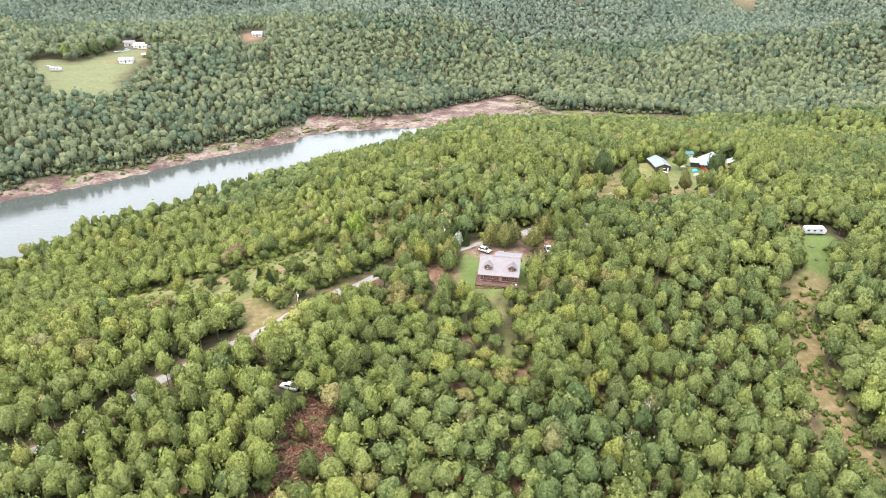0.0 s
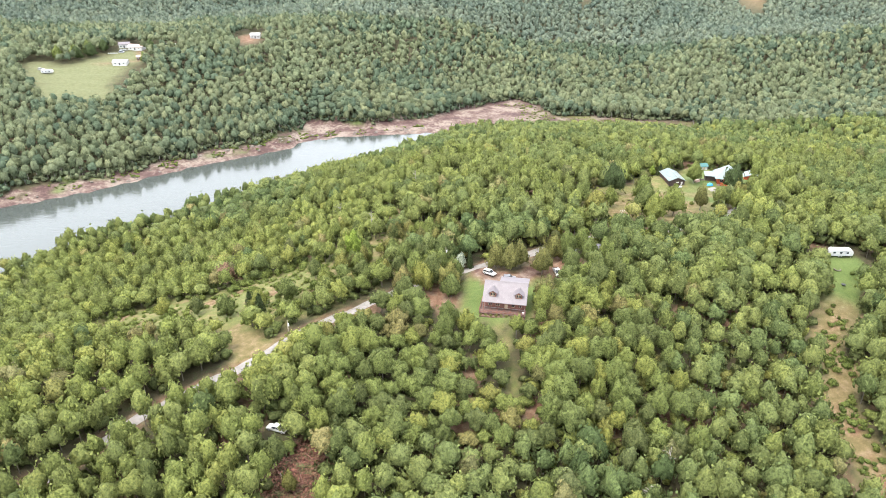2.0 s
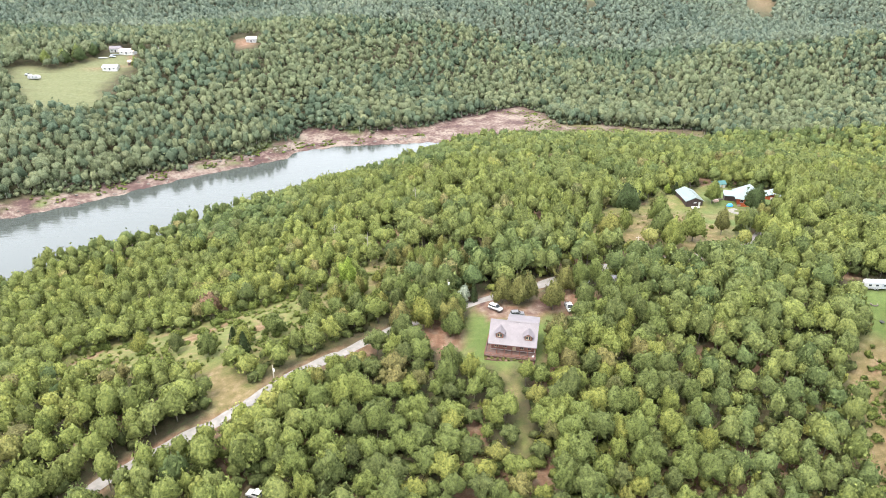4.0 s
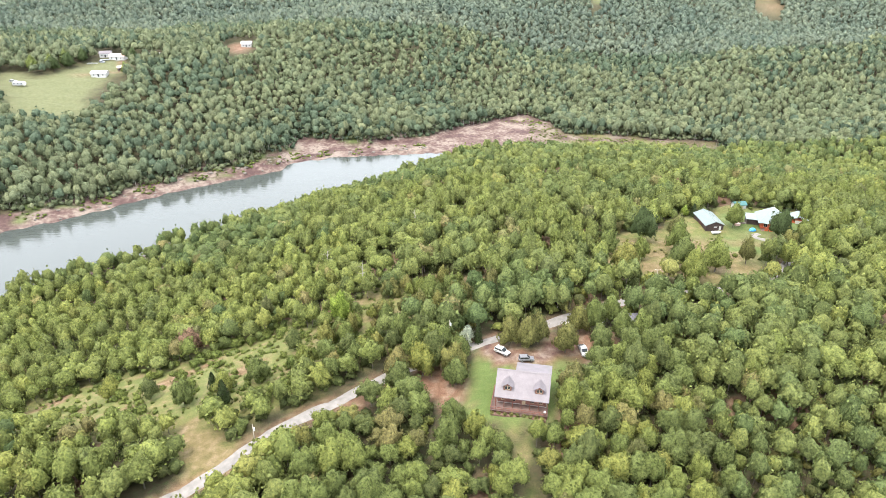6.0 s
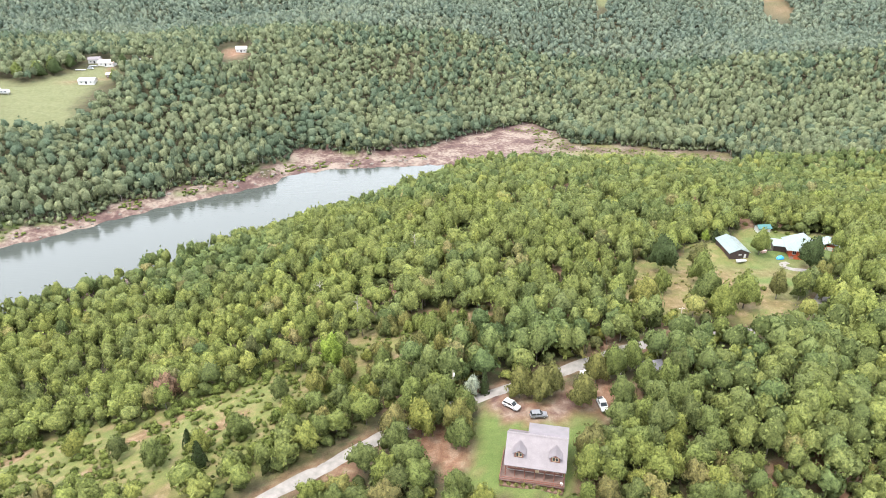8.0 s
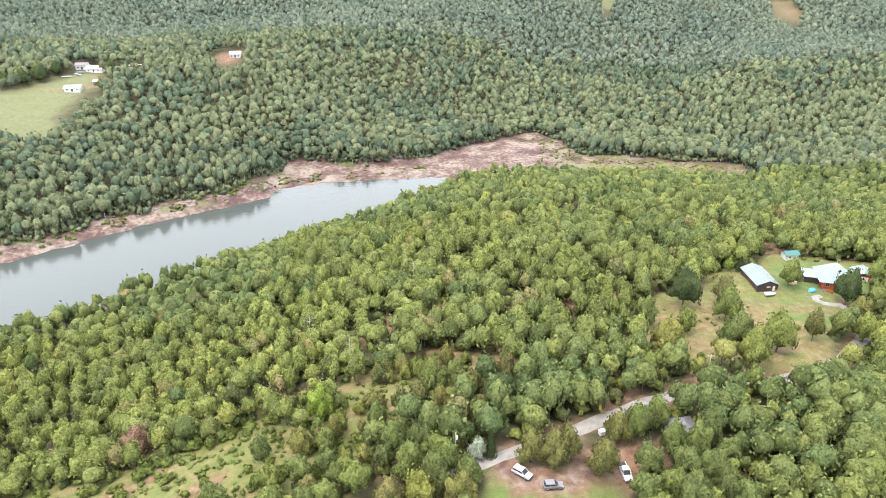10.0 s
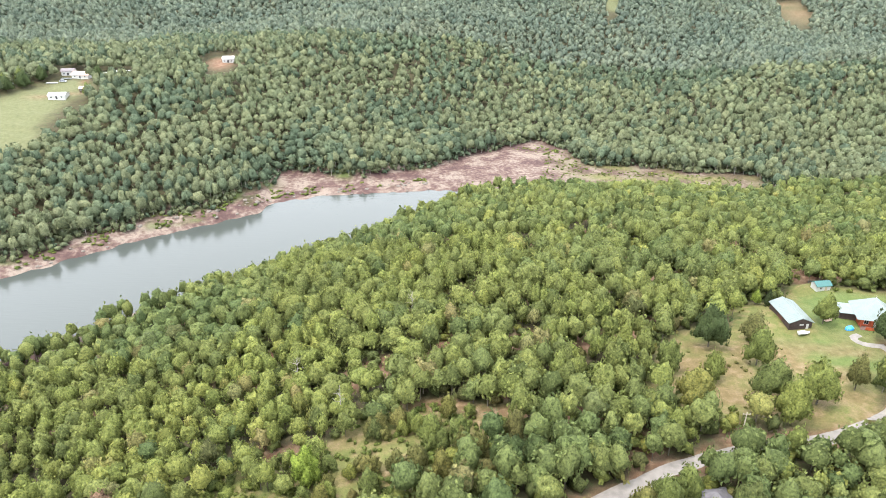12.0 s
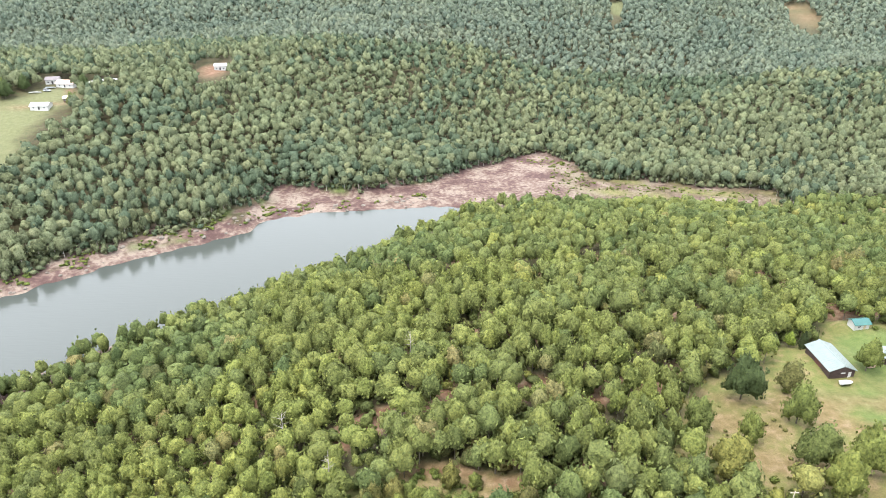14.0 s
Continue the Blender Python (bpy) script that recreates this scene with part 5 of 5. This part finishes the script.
utility_pole(1.6, 232.5, 9.5, "grey utility pole with pale transformer", True)
utility_pole(-46.0, 193.0, 8.5, "weathered utility pole beside the gravel lane", True)
utility_pole(69.3, 261.2, 8.5, "grey utility pole beside the lane and lawn")
utility_pole(35.6, 249.8, 8.0, "pale utility pole at the lane's edge")


# ---- field, brush and shore ----
def inside(poly, n, seed, margin=0.0):
    r = random.Random(seed)
    xs, ys = [p[0] for p in poly], [p[1] for p in poly]
    out = []
    while len(out) < n:
        x, y = r.uniform(min(xs), max(xs)), r.uniform(min(ys), max(ys))
        if edge_distance(np.array(x), np.array(y), poly) < -margin:
            out.append((x, y))
    return out


r = random.Random(7)
for i, (x, y) in enumerate(inside(FIELD, 60, 3)):
    w = r.choice((1.2, 1.5, 2.0, 2.6, 3.4))
    shrub(x, y, w * 1.15, w * r.uniform(0.6, 0.95), i, "yellow-green shrub in the overgrown field", "field shrubs")
for i, (x, y) in enumerate(inside(FIELD, 110, 13)):
    w = r.uniform(0.7, 1.5)
    shrub(x, y, w, w * 0.6, i + 2, "low tuft of green brush in the overgrown field", "field tufts", BED_BUSH if i % 3 else None)
for i, (x, y) in enumerate(inside([(57, 277), (64, 303), (91, 315), (93, 333), (100, 318), (98, 300), (88, 290), (84, 268), (68, 272)], 40, 15)):
    shrub(x, y, r.uniform(0.7, 1.6), r.uniform(0.4, 0.8), i, "low dry tuft in the rough grass", "lawn tufts", BED_BUSH)
for i, (x, y) in enumerate(inside(LAWN, 14, 5, 1)):
    if edge_distance(np.array(x), np.array(y), LAWN) > -9 and y < 345:
        shrub(x, y, 2.2, 1.5, i, "low green shrub at the lawn's edge", "lawn shrubs")
k = 0
for (ax, ay), (bx, by) in zip(TRAIL, TRAIL[1:]):
    for _ in range(6):
        s, o = r.uniform(0, 1), r.choice((-1, 1)) * r.uniform(1.2, 4.6)
        shrub(ax + (bx - ax) * s + o, ay + (by - ay) * s, r.uniform(1.4, 3.6), r.uniform(0.8, 2.2), k, "green shrub on the overgrown trail", "trail shrubs")
        k += 1
for i, (x, y) in enumerate(inside(GLADE, 40, 31, 1.0)):
    w = r.uniform(2.8, 4.6)
    tree(KINDS[("olive", "oak", "oak")[i % 3]][i % 3], trunks[i % 3], x, y, w * 1.15, w * r.uniform(1.4, 1.8), i * 1.9, "young oak in the overgrown grassy glade", "young trees in the glade")
brush = np.array(inside(FIELD, 430, 21) + inside(GLADE, 330, 23) + inside(STRIP, 6, 22) + [
    (ax + (bx - ax) * s + r.uniform(-5, 5), ay + (by - ay) * s) for (ax, ay), (bx, by) in zip(TRAIL, TRAIL[1:]) for s in [r.uniform(0, 1) for _ in range(38)]])
clump = 0.5 + 0.5 * waves(brush[:, 0], brush[:, 1], 9, 77)
brush = brush[clump > 0.42]
rows = forest_rows(brush[:, 0], brush[:, 1], 4, 1.2, 3.6, 0.8, 2.4)
tagged(merged("field_brush", low_kinds, rows, FIELD_LEAF), "patchy green brush in the old field and along the trail", "brush", kind="stuff")
SHORE = FAR_SHORE[1:11]
bank = []
for i in range(420):
    j = r.randrange(len(SHORE) - 1)
    s, d = r.uniform(0, 1), r.choice((r.uniform(4, 13), r.uniform(9, 18)))
    (ax, ay), (bx, by) = SHORE[j], SHORE[j + 1]
    L = math.hypot(bx - ax, by - ay)
    bank.append((ax + (bx - ax) * s + (by - ay) / L * d, ay + (by - ay) * s - (bx - ax) / L * d))
bank = np.array(bank)
bank = bank[(edge_distance(bank[:, 0], bank[:, 1], LAKE) > 3.5) & (waves(bank[:, 0], bank[:, 1], 12, 33) > -0.1)]
rows = forest_rows(bank[:, 0], bank[:, 1], 4, 1.4, 4.4, 0.7, 2.0)
tagged(merged("bank_bushes", low_kinds, rows, FIELD_LEAF), "low green bushes on the bare lake bank", "bushes", kind="stuff")
flat = np.array(inside([(58, 540), (92, 552), (150, 548), (186, 536), (186, 548), (146, 558), (92, 566), (84, 598), (66, 618), (46, 606), (70, 590), (62, 565)], 260, 91))
rows = forest_rows(flat[:, 0], flat[:, 1], 4, 1.0, 3.4, 0.5, 1.6)
tagged(merged("mud_flat_bushes", low_kinds, rows, FIELD_LEAF), "scattered low bushes on the drying mud flat", "bushes", kind="stuff")

RED_BUSH = leaf_bush(530, 140, 0.08, leaf_material("red_sumac_leaves", [(0.0, (0.30, 0.075, 0.045)), (1.0, (0.34, 0.095, 0.05))]))
shrub(4.3, 126.9, 3.4, 4.6, 3, "orange-red sumac bush among young green trees", "", RED_BUSH)


def tufts(name, places, size, mat, label, seed):
    """Grass as many small leaning blades in one mesh."""
    rng_ = np.random.RandomState(seed)
    tv, tf = [], []
    for b_ in range(5):
        a = rng_.uniform(0, 6.28)
        p = rng_.uniform(-0.5, 0.5, 2)
        u = np.array([math.cos(a), math.sin(a)]) * 0.35
        i = len(tv)
        tv += [(p[0] - u[0], p[1] - u[1], -0.05), (p[0] + u[0], p[1] + u[1], -0.05), (p[0] + u[0] + rng_.uniform(-.9, .9), p[1] + u[1] + rng_.uniform(-.9, .9), rng_.uniform(.5, 1)),
               (p[0] - u[0] + rng_.uniform(-.9, .9), p[1] - u[1] + rng_.uniform(-.9, .9), rng_.uniform(.5, 1))]
        tf.append([i, i + 1, i + 2, i + 3])
    P = np.array(places)
    n = len(P)
    rows = np.stack([P[:, 0], P[:, 1], ground_height(P[:, 0], P[:, 1]) + 0.35 * waves(P[:, 0], P[:, 1], 7, 5), rng_.uniform(0.6, 1.5, n) * size, rng_.uniform(0.5, 1.2, n) * size * 0.3,
                     rng_.uniform(0, 6.28, n), rng_.uniform(0, 1, n), np.zeros(n)], 1)
    return tagged(merged(name, [(np.array(tv), tf)], rows, mat), label, "grass", kind="stuff")


r2_ = random.Random(77)
for i in range(70):
    j = r2_.randrange(len(FIELD))
    (ax, ay), (bx, by) = FIELD[j], FIELD[(j + 1) % len(FIELD)]
    s_ = r2_.random()
    shrub(ax + (bx - ax) * s_ + r2_.uniform(-3, 3), ay + (by - ay) * s_ + r2_.uniform(-2, 4), r2_.uniform(2.5, 5), r2_.uniform(1.6, 3.4), i, "leafy green shrub at the field's edge",
          "field edge shrubs")
BRUSH = leaf_material("brown_brush", [(0.0, (0.16, 0.075, 0.060)), (0.5, (0.19, 0.095, 0.072)), (0.8, (0.10, 0.11, 0.05)), (1.0, (0.13, 0.075, 0.055))], 0.9, 0.15)
tufts("dry_brush", inside(SLASH, 1500, 24), 1.1, BRUSH, "red-brown dry brush on cleared ground", 4)

# felled brush and logs in the clearing
for i, (x, y) in enumerate(inside(SLASH, 26, 31)):
    a, L = r.uniform(0, 3.14), r.uniform(2.5, 7)
    bm = bmesh.new()
    dx, dy = math.cos(a) * L / 2, math.sin(a) * L / 2
    z0, z1 = gz(x - dx, y - dy), gz(x + dx, y + dy)
    tube(bm, (x - dx, y - dy, z0 + 0.15), (x + dx, y + dy, z1 + r.uniform(0.2, 0.7)), 0.13, 0.05, 6)
    for k in range(3):
        s = r.uniform(0.3, 0.9)
        px, py, pz = x - dx + 2 * dx * s, y - dy + 2 * dy * s, z0 + (z1 - z0) * s + 0.3
        tube(bm, (px, py, pz), (px + r.uniform(-1, 1), py + r.uniform(-1, 1), pz + r.uniform(0.1, 0.8)), 0.05, 0.02, 5)
    tagged(mesh_object("log", bm, DEAD if i % 3 else PALE_BARK), "felled bare branch lying in red brush", "log", "felled branches")


def snag(x, y, h, label):
    """A dead tree: bare leaning stem with forked limbs."""
    rr = random.Random(int(x * 10))
    e = thing("dead_tree", pose(x, y, gz(x, y)), label, "tree")
    part("trunk", tube(bmesh.new(), (0, 0, -0.3), (0.3, 0.1, h), 0.2, 0.05, 7), PALE_BARK, e)
    for k in range(11):
        z = h * rr.uniform(0.45, 0.95)
        a = rr.uniform(0, 6.28)
        L = rr.uniform(1.0, 2.6)
        part("branch", tube(bmesh.new(), (0.02 * z, 0, z), (L * math.cos(a), L * math.sin(a), z + L * rr.uniform(0.3, 0.9)), 0.07, 0.02, 5), PALE_BARK, e)


for x, y, h in ((-29, 279, 12), (-45, 300.5, 11), (-12.5, 333, 11), (55.3, 146.1, 10), (48.1, 136.7, 10)):
    snag(x, y, h, "bare pale dead tree standing in the woods")

# drift rocks along the far waterline
shapes = []
for k in range(4):
    bm = bmesh.new()
    bmesh.ops.create_icosphere(bm, subdivisions=2, radius=1.0)
    for v in bm.verts:
        v.co *= 1 + 0.35 * noise.noise(v.co * 1.4 + Vector((k * 9, 0, 0)))
        v.co.z *= 0.55
    me = bpy.data.meshes.new("boulder")
    bm.to_mesh(me)
    bm.free()
    me.materials.append(ROCK)
    shapes.append(me)
for i in range(75):
    j = r.randrange(len(SHORE) - 1)
    s, d = r.uniform(0, 1), r.uniform(0, 12)
    (ax, ay), (bx, by) = SHORE[j], SHORE[j + 1]
    L = math.hypot(bx - ax, by - ay)
    x, y = ax + (bx - ax) * s + (by - ay) / L * d, ay + (by - ay) * s - (bx - ax) / L * d
    o = new("boulder", shapes[i % 4])
    w = r.choice((0.5, 0.7, 0.9, 1.4))
    o.matrix_world = Matrix.LocRotScale((x, y, gz(x, y) + 0.1), Euler((0, 0, r.uniform(0, 6))), (w, w, w))
    tagged(o, "pale weathered rock on the lake bank", "rock", "bank rocks")

loop = mesh_object("drive_loop", ribbon([(128, 303), (122, 303.5), (118.5, 306), (119.5, 309), (124, 309.5)], 1.1, 0.16), GRAVEL, True)
tagged(loop, "pale gravel drive loop before the orange house", "drive", kind="structure")
